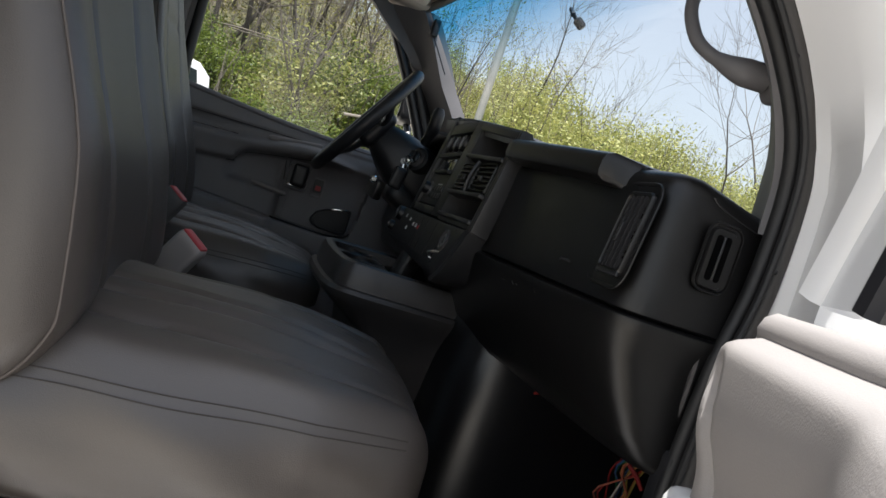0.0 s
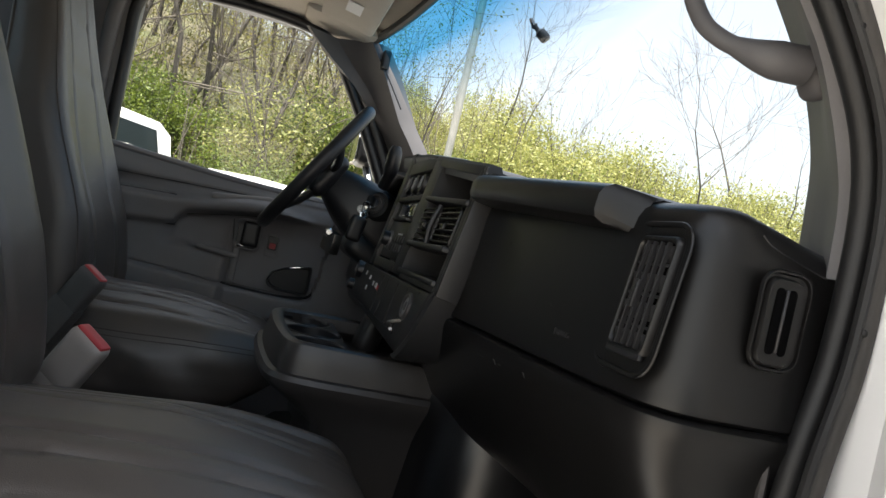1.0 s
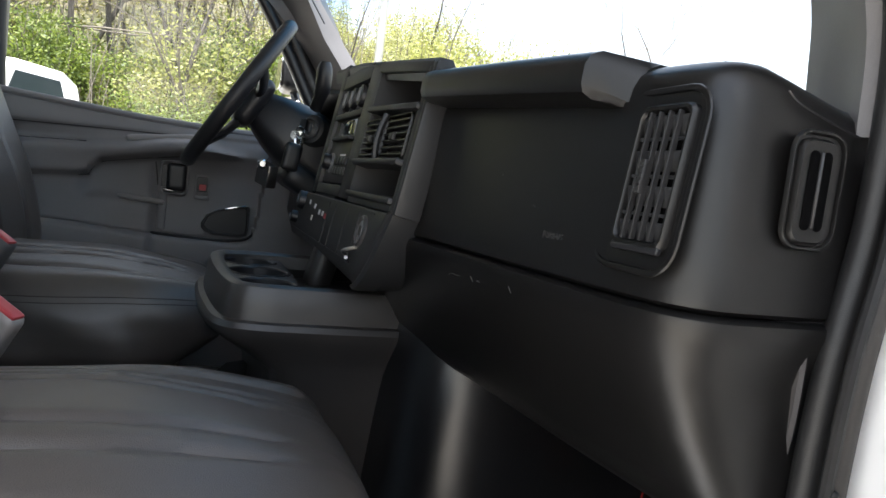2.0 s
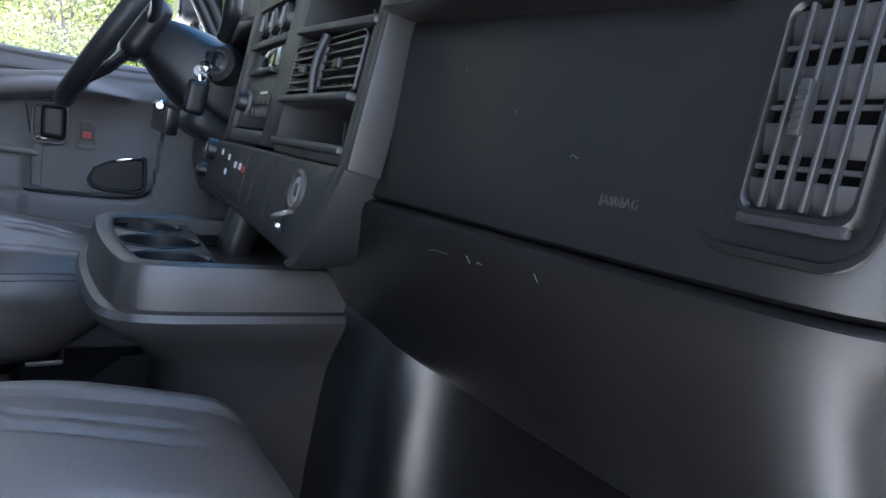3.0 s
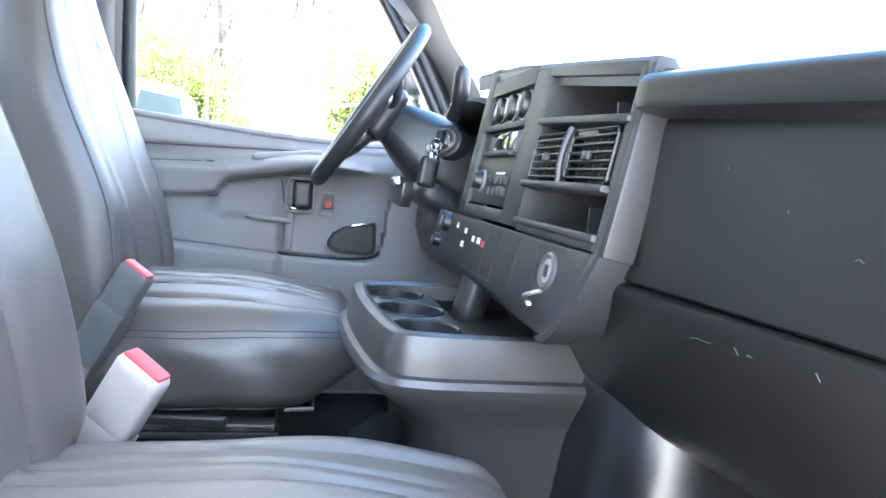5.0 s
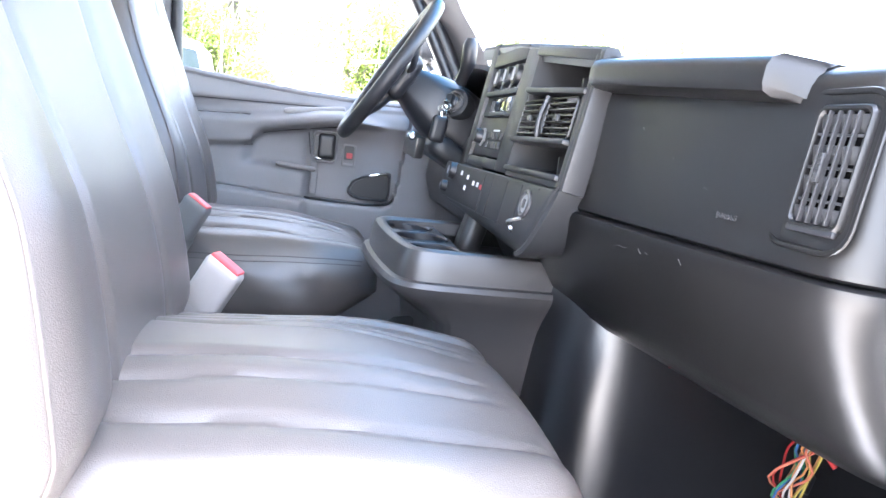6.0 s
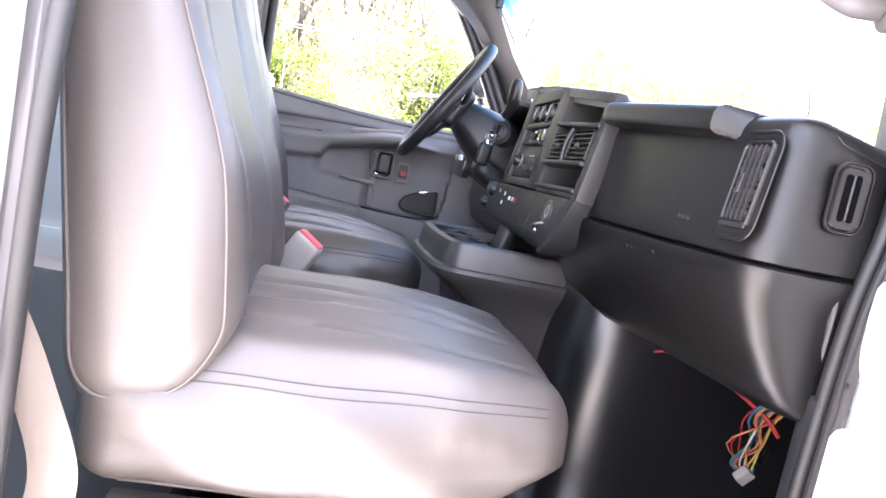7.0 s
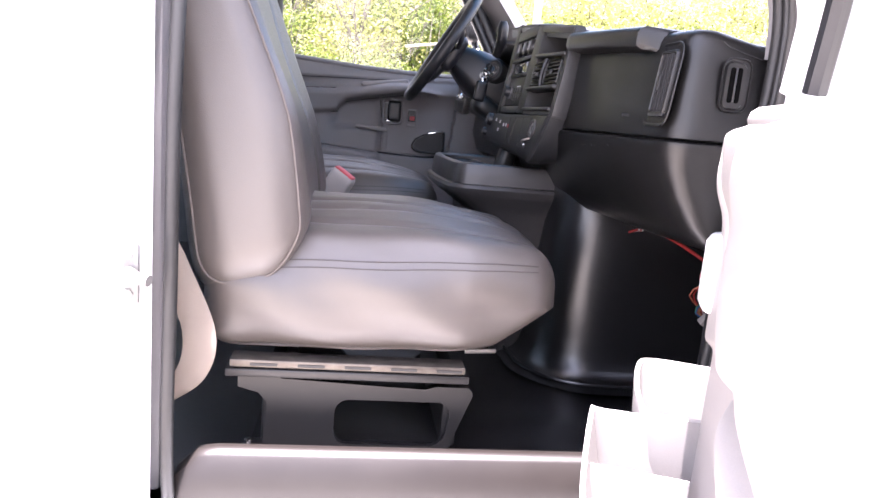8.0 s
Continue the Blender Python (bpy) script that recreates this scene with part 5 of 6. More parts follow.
def seat_rails(s):
    """Slide rails and pedestal below a seat."""
    for sg in (-1, 1):
        y = sg * 0.205
        ra = part("slide_rail", box(0.030, 0.385, y - 0.020, y + 0.020, 0.147, 0.159, 0.002), RAIL, s, "grimy steel slide rail")
        part("rail_channel", box(0.024, 0.392, y - 0.023, y + 0.023, 0.133, 0.1455, 0.002), BASEMETAL, ra)
        for k in range(5):
            part("rail_slot", box(0.06 + 0.07 * k, 0.10 + 0.07 * k, y - 0.0215, y + 0.0215, 0.1505, 0.1545), DARK, ra)
        # pressed side plate with a window in it
        o = [(0.4047, 0.105), (0.403, 0.112), (0.3966, 0.118), (0.370, 0.118), (0.3455, 0.118), (0.329, 0.113),
             (0.250, 0.116), (0.180, 0.1195), (0.106, 0.123), (0.085, 0.129), (0.060, 0.130), (0.040, 0.130),
             (0.040, 0.108), (0.052, 0.1045), (0.071, 0.099), (0.0846, 0.083), (0.0846, 0.058), (0.079, 0.004),
             (0.1115, 0.005), (0.200, 0.004), (0.294, 0.002), (0.356, 0.0), (0.368, 0.004), (0.3725, 0.0142)]
        i = [(0.279 + a - 0.010 * max(0.0, -b / 0.038) * (a > 0), 0.054 + b) for a, b in rounded_rect(0.182, 0.076, 0.022)]
        part("base_plate", pressed_plate(o, i, y, sg), BASEMETAL, s, "pressed steel pedestal side with a window", angle=25)
        part("bolt", moved(lathe([(0.011, 0), (0.011, 0.006), (0.006, 0.007), (0.006, 0.026), (0, 0.027)], 10), pose(0.060, y - 0.015, 0.004)), CHROME, s, "bright floor bolt")
    part("base_floor", box(0.06, 0.38, -0.18, 0.18, 0.002, 0.012), BASEMETAL, s)
    part("base_cross", box(0.36, 0.385, -0.19, 0.19, 0.01, 0.12, 0.004), BASEMETAL, s)
    part("base_cross", box(0.075, 0.10, -0.19, 0.19, 0.01, 0.12, 0.004), BASEMETAL, s)
    part("adjust_lever", tube([(0.40, -0.12, 0.150), (0.45, -0.12, 0.152), (0.45, 0.12, 0.152), (0.40, 0.12, 0.150)], 0.005, 8), STEEL, s)


seat1 = build_seat("passenger_seat", "grey-beige vinyl bucket seat with sewn pleats on a black pedestal")
seat_rails(seat1)
seat1["group"] = "front seats"
seat1.matrix_basis = pose(0.106, 0.440, FLOOR_Z)
seat2 = copy_thing(seat1, pose(0.018, 1.405, FLOOR_Z))
seat2.name = "driver_seat"
seat2["label"] = "grey-beige vinyl driver seat in the shade beside the closed door"

part("side_trim", moved(puffed(0.105, 0.009, 0.016, 0.008, (16, 4, 6), lambda p: Vector((p.x, p.y, p.z * (0.6 + 2.2 * max(0.0, p.x))))), pose(0.20, -0.226, 0.168, 0, 3, 0)), BASEMETAL, seat2, "black recline lever trim")


GREY_BUCKLE = mat("grey_buckle_plastic", (0.12, 0.115, 0.112), 0.45, grain=0.06, stain=0.3)


def buckle(name, at, lean, label, pitch=0, turn=68, plastic=BUCKLE):
    b = thing(name, label, "seat belt buckle", at, "seat belt buckles")
    M = pose(0, 0, 0, pitch, lean, 0) @ pose(0, 0, 0, 0, 0, turn)
    part("body", moved(puffed(0.015, 0.0275, 0.042, 0.009, (8, 10, 10)), M @ pose(0, 0, 0.0)), plastic, b)
    part("release", moved(puffed(0.0105, 0.0235, 0.004, 0.003, (6, 8, 4)), M @ pose(0, 0, 0.0405)), RED, b, "red release button")
    part("sleeve", moved(puffed(0.0165, 0.029, 0.055, 0.006, (6, 8, 8)), M @ pose(0, 0, -0.088)), plastic, b)
    part("strap", moved(box(-0.003, 0.003, -0.020, 0.020, -0.28, -0.13, 0.001), M), BELT, b)
    return b


buckle("seat_belt_buckle", (0.262, 0.712, 1.055), 28, "beige seat belt buckle with a red button beside the passenger cushion", 12)
buckle("seat_belt_buckle", (0.160, 1.150, 1.080), 28, "grey seat belt buckle with a red button beside the driver cushion", 10, plastic=GREY_BUCKLE)

# belt hanging beside the rear door pillar
belt = thing("seat_belt", "beige seat belt webbing hanging slack beside the door pillar", "seat belt", (0.05, 0.17, 0.85))
line = smooth_line([(-0.06, 0.20, 1.70), (-0.05, 0.20, 1.40), (-0.01, 0.19, 1.15), (0.060, 0.18, 1.00), (0.100, 0.175, 0.90), (0.085, 0.18, 0.83), (0.03, 0.20, 0.78)], 40)
rows = [[p + Vector((-0.023, 0.004, 0)), p + Vector((0, -0.002 - 0.002 * math.sin(k * 0.3), 0)), p + Vector((0.023, 0.004, 0))] for k, p in enumerate(line)]
bm = skin(rows)
bmesh.ops.solidify(bm, geom=bm.faces[:], thickness=0.0015)
part("anchor", moved(box(0.01, 0.05, 0.185, 0.20, 0.735, 0.79, 0.004), Matrix.Translation((-0.05, -0.17, -0.85))), RAIL, belt, "steel floor anchor")
part("guide", moved(box(-0.10, -0.02, 0.19, 0.205, 1.68, 1.74, 0.006), Matrix.Translation((-0.05, -0.17, -0.85))), DARK, belt, "black belt guide")
part("webbing", moved(bm, Matrix.Translation((-0.05, -0.17, -0.85))), BELT, belt)

# grab handle on the passenger front pillar
grab = thing("grab_handle", "grey plastic grab handle on the front pillar", "handle", (0.76, 0.19, 1.55))
part("grip", moved(tube(smooth_line([(0.800, 0.300, 1.660), (0.778, 0.298, 1.620), (0.768, 0.286, 1.582), (0.775, 0.268, 1.547), (0.786, 0.252, 1.530), (0.800, 0.236, 1.520), (0.816, 0.222, 1.514), (0.845, 0.214, 1.514)], 36), [0.010] * 4 + [0.0080] * 20 + [0.009, 0.010, 0.011, 0.012, 0.013, 0.014, 0.015, 0.016, 0.016, 0.016, 0.016, 0.016], 12), Matrix.Translation((-0.76, -0.19, -1.55))), PILLAR, grab)
for foot in ((0.808, 0.298, 1.672, 0.014), (0.862, 0.218, 1.516, 0.018)):
    part("mounting_foot", moved(puffed(foot[3], foot[3] * 0.8, foot[3] * 1.3, foot[3] * 0.6, (8, 8, 8)), pose(foot[0] - 0.76, foot[1] - 0.19, foot[2] - 1.55, 0, -30, 0)), PILLAR, grab)


# bare mount on the windshield, the mirror gone from it
mount = thing("mirror_mount", "black mirror mount stub glued to the windshield", "mirror mount", (0.90, 0.98, 1.75))
M0 = Matrix.Translation((-0.90, -0.98, -1.75))
part("stub", moved(tube([(0.849, 0.956, 1.7556), (0.852, 0.955, 1.753), (0.856, 0.9535, 1.7495), (0.860, 0.952, 1.746), (0.864, 0.9505, 1.743), (0.876, 0.946, 1.733), (0.879, 0.945, 1.7305)], [0.004, 0.0068, 0.0045, 0.0045, 0.0105, 0.0105, 0.008], 12), M0), DARK, mount)
part("button", moved(moved(lathe([(0.009, 0), (0.009, 0.004), (0, 0.004)], 14), pose(0.846, 0.957, 1.757, 40, 50, 0)), M0), DARK, mount)
# sun visor on the driver side
visor = thing("sun_visor", "beige cloth sun visor folded against the headliner", "sun visor", (0.50, 1.38, 1.86))
part("flap", moved(puffed(0.075, 0.24, 0.010, 0.009, (10, 20, 4)), pose(0.05, 0, -0.012, 0, 10, 0)), HEADLINER, visor)
part("label", moved(box(-0.02, 0.02, -0.04, 0.04, 0, 0.0012), pose(0.05, 0.06, -0.0255, 0, 10, 0)), MARK, visor, "white sticker")

# small things by the windshield: a black sensor box with its cord, and a grey plate on the dash top
tag = thing("sensor_box", "small black box with a thin cord beside the front pillar", "sensor", (0.685, 1.715, 1.805))
part("case", puffed(0.012, 0.016, 0.028, 0.006, (6, 6, 8)), DARK, tag)
part("cord", tube(smooth_line([(0.0, -0.01, -0.025), (0.03, -0.02, -0.07), (0.07, -0.03, -0.13)], 10), 0.0022, 6), DARK, tag)
plate_tag = thing("dash_plate", "small grey plate standing on the dash top behind the windshield", "plate", (0.985, 1.21, 1.388))
part("card", moved(box(-0.002, 0.002, -0.028, 0.028, 0.0, 0.055, 0.001), pose(0, 0, 0, 0, -20, 15)), DIAL, plate_tag)


# ---------------------------------------------------------------- passenger door, wide open
OPEN = 70.0
HINGE = Vector((0.868, 0.0, 0.0))
door2 = thing("door_2", "white van door standing wide open, grey-beige inner trim with a map pocket", "door", HINGE, kind="structure")
# local frame: x from the hinge towards the latch, y into the cab when closed, z up
door2.matrix_basis = Matrix.Translation(HINGE) @ pose(0, 0, 0, 0, 0, 180 + OPEN)


def dd(name, bm, m, label="", angle=40):
    """Door parts are laid out with u from the hinge, w inwards; in the door's own axes that is (u, -w)."""
    for v in bm.verts:
        v.co.y = -v.co.y
    return part(name, bm, m, door2, label, angle)


dd("outer_skin", box(-0.01, 0.775, -0.005, 0.045, 0.44, 1.268, 0.02), PAINT)
dd("inner_shell", box(0.0, 0.765, 0.043, 0.085, 0.46, 1.262, 0.02), PAINT, "white painted inner door shell")


def trim(u, z):
    """Depth of the trim panel."""
    d = 0.122
    d += 0.016 / (1 + math.exp(-(z - 1.15 - 0.10 * u) / 0.010))
    edge = 0.985 + 0.20 * (u - 0.05)
    d -= 0.012 / (1 + math.exp((z - edge) / 0.0022))
    d -= 0.016 * gauss(u, 0.105 + 0.28 * (1.225 - z), 0.007) / (1 + math.exp((abs(z - 1.165) - 0.055) / 0.006))     # slot of the pull
    k = 1 / (1 + math.exp(-(u - 0.335) / 0.022))                              # armrest and lower panel swell out past the pull
    d += 0.050 * k * gauss(z, 1.13, 0.17)
    low = 1.02 - 0.30 * (u - 0.34)
    d += k * (0.020 / (1 + math.exp((z - low) / 0.004)) - 0.010 * gauss(z, low + 0.004, 0.006))
    return d


rows = []
for u in np.linspace(0.078, 0.715, 120):
    e = 0.03 * (gauss(u, 0.078, 0.010) + gauss(u, 0.715, 0.02))
    rows.append([(u, max(0.082, trim(u, z) - e - 0.03 * gauss(z, 1.252, 0.010)), z) for z in np.linspace(1.250, 0.56, 160)])
dd("trim_panel", skin(rows), DOORLIGHT)
dd("sill_cap", tube([(0.085, 0.098, 1.254), (0.3, 0.100, 1.252), (0.70, 0.100, 1.252)], 0.015, 10), DOORLIGHT)
dd("hinge_check", moved(puffed(0.024, 0.030, 0.047, 0.014, (8, 8, 8)), pose(0.092, 0.104, 1.078)), PAINT)
# map pocket: open trough with two wells
def trough(u0, u1, z0, z1, w0, w1):
    o = [(u0, w0), (u0, w1 - 0.02), (u0 + 0.015, w1), (u1 - 0.03, w1), (u1, w1 - 0.02), (u1, w0)]
    i = [(u0 + 0.005, w0), (u0 + 0.005, w1 - 0.022), (u0 + 0.018, w1 - 0.005), (u1 - 0.032, w1 - 0.005), (u1 - 0.005, w1 - 0.022), (u1 - 0.005, w0)]
    o = [tuple(p.xy) for p in smooth_line([(a, b, 0) for a, b in o], 26)]
    i = [tuple(p.xy) for p in smooth_line([(a, b, 0) for a, b in i], 26)]
    lift = lambda u: 0.04 * max(0, 1 - (u - u0) / 0.10)
    R_ = lambda line, z, k=0.0: [Vector((u, w, z + k * lift(u))) for u, w in line]
    return skin([[Vector((u0 + (u - u0) * 0.80, w0 + (w - w0) * 0.60, z0 + 0.006)) for u, w in i], R_(i, z1 - 0.004, 1), R_(i, z1, 1), R_(o, z1, 1), R_(o, z1 - 0.006, 1), [Vector((u0 + (u - u0) * 0.92, w0 + (w - w0) * 0.88, (z0 + z1) / 2)) for u, w in o], [Vector((u0 + (u - u0) * 0.80, w0 + (w - w0) * 0.62, z0)) for u, w in o], [Vector((u0 + (u - u0) * 0.80, w0, z0)) for u, w in o]])


dd("map_pocket", trough(0.090, 0.300, 0.62, 0.850, 0.10, 0.240), DOORLIGHT)
dd("map_pocket", trough(0.000, 0.098, 0.66, 0.895, 0.09, 0.185), DOORLIGHT)
dd("pocket_divider", box(0.150, 0.154, 0.12, 0.232, 0.63, 0.845), DOORLIGHT)
dd("pocket_floor", box(0.005, 0.295, 0.10, 0.18, 0.70, 0.706), DOORLIGHT)
spk = moved(lathe([(0.085, 0), (0.085, 0.008), (0.078, 0.012), (0.07, 0.006), (0, 0.004)], 40), pose(0.52, 0.126, 0.80, -90, 0, 0))
dd("speaker_grille", spk, DOORGREY, "round speaker grille")
dd("edge_seal", tube([(0.752, 0.088, 0.52), (0.752, 0.088, 0.9), (0.752, 0.088, 1.27)], 0.009, 8), PAINT)
# window frame, leaning with the pillar
wf = [(0.030, 1.29), (0.055, 1.36), (0.10, 1.46), (0.20, 1.62), (0.31, 1.77), (0.38, 1.83), (0.50, 1.845), (0.68, 1.835), (0.745, 1.80), (0.755, 1.70), (0.757, 1.50), (0.757, 1.28)]
lean = lambda z: 0.045 - 0.0 + 0.25 * max(0, z - 1.40) * 0.4
dd("window_frame", tube(smooth_line([(u, lean(z), z) for u, z in wf], 70), 0.028, 10, flat=0.8), PAINT)
wi = [(0.115, 1.285), (0.150, 1.40), (0.25, 1.58), (0.345, 1.725), (0.40, 1.79), (0.50, 1.808), (0.66, 1.80), (0.71, 1.78), (0.722, 1.70), (0.724, 1.50), (0.724, 1.285)]
dd("window_channel", tube(smooth_line([(u, lean(z) + 0.012, z) for u, z in wi], 70), 0.013, 8), DARK, "black window channel")
dd("window_corner", skin([[(0.03, 0.06, 1.285), (0.055, 0.06, 1.36), (0.10, 0.06, 1.46)], [(0.115, 0.062, 1.285), (0.128, 0.062, 1.33), (0.150, 0.062, 1.40)]]), PAINT)
p2 = dd("pane", skin([[(0.115, 0.05, 1.28), (0.15, 0.05, 1.40)], [(0.34, 0.05, 1.28), (0.345, 0.065, 1.725)], [(0.5, 0.05, 1.28), (0.5, 0.07, 1.81)], [(0.724, 0.05, 1.28), (0.724, 0.07, 1.79)]]), GLASS, "clear side window")
p2.visible_shadow = False
dd("mirror_arm", tube([(0.06, -0.005, 1.22), (0.06, -0.06, 1.25), (0.075, -0.10, 1.34)], 0.016, 10), DARK, "black mirror arm")
dd("mirror_head", moved(puffed(0.085, 0.045, 0.14, 0.03, (10, 8, 12)), pose(0.13, -0.16, 1.44, 0, 0, 0)), DARK, "black outside mirror head")
dd("hinge", moved(box(-0.03, 0.05, -0.012, 0.012, -0.03, 0.03, 0.004), pose(0.005, 0.05, 0.72)), PAINT)
dd("hinge", moved(box(-0.03, 0.05, -0.012, 0.012, -0.03, 0.03, 0.004), pose(0.005, 0.05, 1.10)), PAINT)

# latch striker on the rear pillar
ZINC = mat("striker_zinc", (0.20, 0.20, 0.195), 0.42, metal=0.35, grain=0.2, stain=0.6, stain_scale=60, second=(0.10, 0.095, 0.09))
striker = thing("door_striker", "bare steel door striker bolted to the white pillar", "striker", (0.03, 0.072, 1.01))
S0 = Matrix.Translation((-0.016, -0.074, -1.008))
part("plate", moved(box(0.010, 0.042, 0.058, 0.067, 0.972, 1.048, 0.004), S0), ZINC, striker)
part("pin", moved(tube([(0.03, 0.060, 1.012), (0.044, 0.035, 1.012), (0.062, 0.030, 1.010)], 0.0075, 10), S0), ZINC, striker)
part("bolt", moved(moved(lathe([(0.007, 0), (0.007, 0.004), (0, 0.004)], 6), pose(0.029, 0.060, 0.985, 90, 0, 0)), S0), ZINC, striker)
part("bolt", moved(moved(lathe([(0.007, 0), (0.007, 0.004), (0, 0.004)], 6), pose(0.029, 0.060, 1.035, 90, 0, 0)), S0), ZINC, striker)


# ---------------------------------------------------------------- outdoors
def ground_z(x, y):
    """Level lot round the van, a wooded bank beyond it, higher towards the rear."""
    d = max(0.0, y - 12.0 + 0.10 * x)
    high = 1.0 / (1 + math.exp((x - 4.0) / 4.0))
    bank = (1 - math.exp(-d / 9.0)) * (4.3 + 6.2 * high) + 0.015 * d
    n = noise.noise(Vector((x * 0.12, y * 0.12, 0)))
    return bank * (1 + 0.10 * n) + 0.05 * n * (1 if d > 0 else 0.2)


GROUND = mat("pale_concrete", (0.30, 0.275, 0.24), 0.9, grain=0.4, grain_scale=60, bump=0.4, stain=0.5, stain_scale=0.6, second=(0.36, 0.33, 0.285))
BARK = mat("grey_bark", (0.05, 0.043, 0.036), 0.9, grain=0.35, grain_scale=30, bump=0.4, stain=0.6, stain_scale=3, second=(0.095, 0.085, 0.074))
TWIG = mat("twig_bark", (0.13, 0.112, 0.092), 0.9, grain=0.3, grain_scale=40)


def leaf_mat(name, a, b):
    m = bpy.data.materials.new(name)
    m.use_nodes = True
    n, l = m.node_tree.nodes, m.node_tree.links
    p = n["Principled BSDF"]
    g, r = n.new("ShaderNodeNewGeometry"), n.new("ShaderNodeValToRGB")
    r.color_ramp.elements[0].color, r.color_ramp.elements[1].color = (*a, 1), (*b, 1)
    l.new(g.outputs["Random Per Island"], r.inputs[0])
    l.new(r.outputs[0], p.inputs["Base Color"])
    p.inputs["Roughness"].default_value = 0.6
    tr, ad = n.new("ShaderNodeBsdfTranslucent"), n.new("ShaderNodeMixShader")
    ad.inputs[0].default_value = 0.35
    l.new(r.outputs[0], tr.inputs[0])
    l.new(p.outputs[0], ad.inputs[1])
    l.new(tr.outputs[0], ad.inputs[2])
    l.new(ad.outputs[0], n["Material Output"].inputs[0])
    return m


LEAF_BUSH = leaf_mat("bush_leaf", (0.045, 0.075, 0.012), (0.19, 0.24, 0.035))
LEAF_BUD = leaf_mat("spring_leaf", (0.16, 0.17, 0.035), (0.30, 0.27, 0.075))
LEAF_YOUNG = leaf_mat("young_leaf", (0.20, 0.23, 0.06), (0.40, 0.39, 0.13))
LEAF_DRY = leaf_mat("undergrowth_leaf", (0.09, 0.10, 0.025), (0.30, 0.27, 0.09))
xs = list(np.linspace(-300, -30, 10)) + list(np.linspace(-28, 40, 52)) + list(np.linspace(50, 400, 12))
ys = list(np.linspace(-300, -12, 10)) + list(np.linspace(-10, 40, 46)) + list(np.linspace(50, 400, 12))
ground = structure("ground", skin([[(x, y, ground_z(x, y)) for y in ys] for x in xs]), GROUND, "pale worn concrete lot running out to a wooded bank", "ground")
LITTER = mat("leaf_litter", (0.115, 0.10, 0.062), 0.95, grain=0.4, grain_scale=20, stain=0.8, stain_scale=0.7, second=(0.09, 0.105, 0.04))
ground.data.materials.append(LITTER)
for f in ground.data.polygons:
    if f.center.y > 12.0 - 0.10 * f.center.x:
        f.material_index = 1


def leaves(name, points, size, material, rng, bm=None):
    """Small bent leaf pairs at points, as one mesh."""
    n = len(points)
    c = np.asarray(points)
    q = rng.normal(size=(n, 3))
    q /= np.linalg.norm(q, axis=1)[:, None]
    w = np.cross(q, rng.normal(size=(n, 3)))
    w /= np.linalg.norm(w, axis=1)[:, None]
    s = size * rng.uniform(0.5, 1.3, size=(n, 1))
    v = np.stack([c - q * s, c + w * s * 0.45, c + q * s, c - w * s * 0.45], 1).reshape(-1, 3)
    f = np.arange(4 * n).reshape(-1, 4)
    me = bpy.data.meshes.new(name)
    me.from_pydata(v.tolist(), [], f.tolist())
    me.materials.append(material)
    return new(name, me)


def limb(bm, tips, p, d, length, r, depth, rng, n):
    """A crooked tapering limb with side limbs."""
    pts, rs = [p], [r]
    for k in range(4):
        d = (d + Vector(rng.normal(size=3)) * 0.13 + Vector((0, 0, 0.05))).normalized()
        p = p + d * length / 4
        pts.append(p)
        rs.append(max(r * (1 - 0.17 * (k + 1)), 0.004))
    tube(pts, rs, n, bm)
    if depth == 0:
        tips.append(pts[-1])
        tips.append(pts[-2])
        return
    for k in range(rng.integers(3, 5)):
        j = rng.integers(2, 5)
        side = (d + Vector(rng.normal(size=3)) * 0.55 + Vector((0, 0, 0.12))).normalized()
        limb(bm, tips, pts[j], side, length * rng.uniform(0.5, 0.72), rs[j] * rng.uniform(0.45, 0.62), depth - 1, rng, max(n - 1, 3))


def tree(seed, height, r, leafy, label, trunk_share=0.45):
    rng = np.random.default_rng(seed)
    t = thing("tree", label, "tree", (0, 0, 0), "woodland trees")
    bm, tips = bmesh.new(), []
    p, d = Vector((0, 0, -0.3)), Vector((0.0, 0.0, 1.0))
    pts, rs = [p], [r * 1.25]
    for k in range(7):
        d = (d + Vector(rng.normal(size=3)) * 0.15 + Vector((0, 0, 0.04))).normalized()
        p = p + d * height * 0.7 / 7
        pts.append(p)
        rs.append(r * (1 - 0.11 * k))
    tube(pts, rs, 8, bm)
    part("trunk", bm, BARK, t)
    bm = bmesh.new()
    for k in range(9):
        j = int(rng.integers(2, 8))
        side = (Vector(rng.normal(size=3)) * Vector((1, 1, 0.4)) + Vector((0, 0, 0.75))).normalized()
        limb(bm, tips, pts[j], side, height * rng.uniform(0.18, 0.34), rs[j] * rng.uniform(0.35, 0.6), 2, rng, 5)
    limb(bm, tips, pts[-1], d, height * 0.32, rs[-1] * 0.8, 2, rng, 5)
    me = bpy.data.meshes.new("crown")
    bm.to_mesh(me)
    bm.free()
    me.materials.append(TWIG)
    crown = new("crown", me)
    crown.parent = t
    if leafy:
        base = np.array([tuple(q) for q in tips])
        pts_l = np.repeat(base, leafy, 0) + rng.normal(size=(len(base) * leafy, 3)) * 0.22
        lo = leaves("leaves", pts_l, 0.030, LEAF_BUD, rng)
        lo.parent = crown
        lo["label"] = "sparse yellow-green spring leaves"
    return t


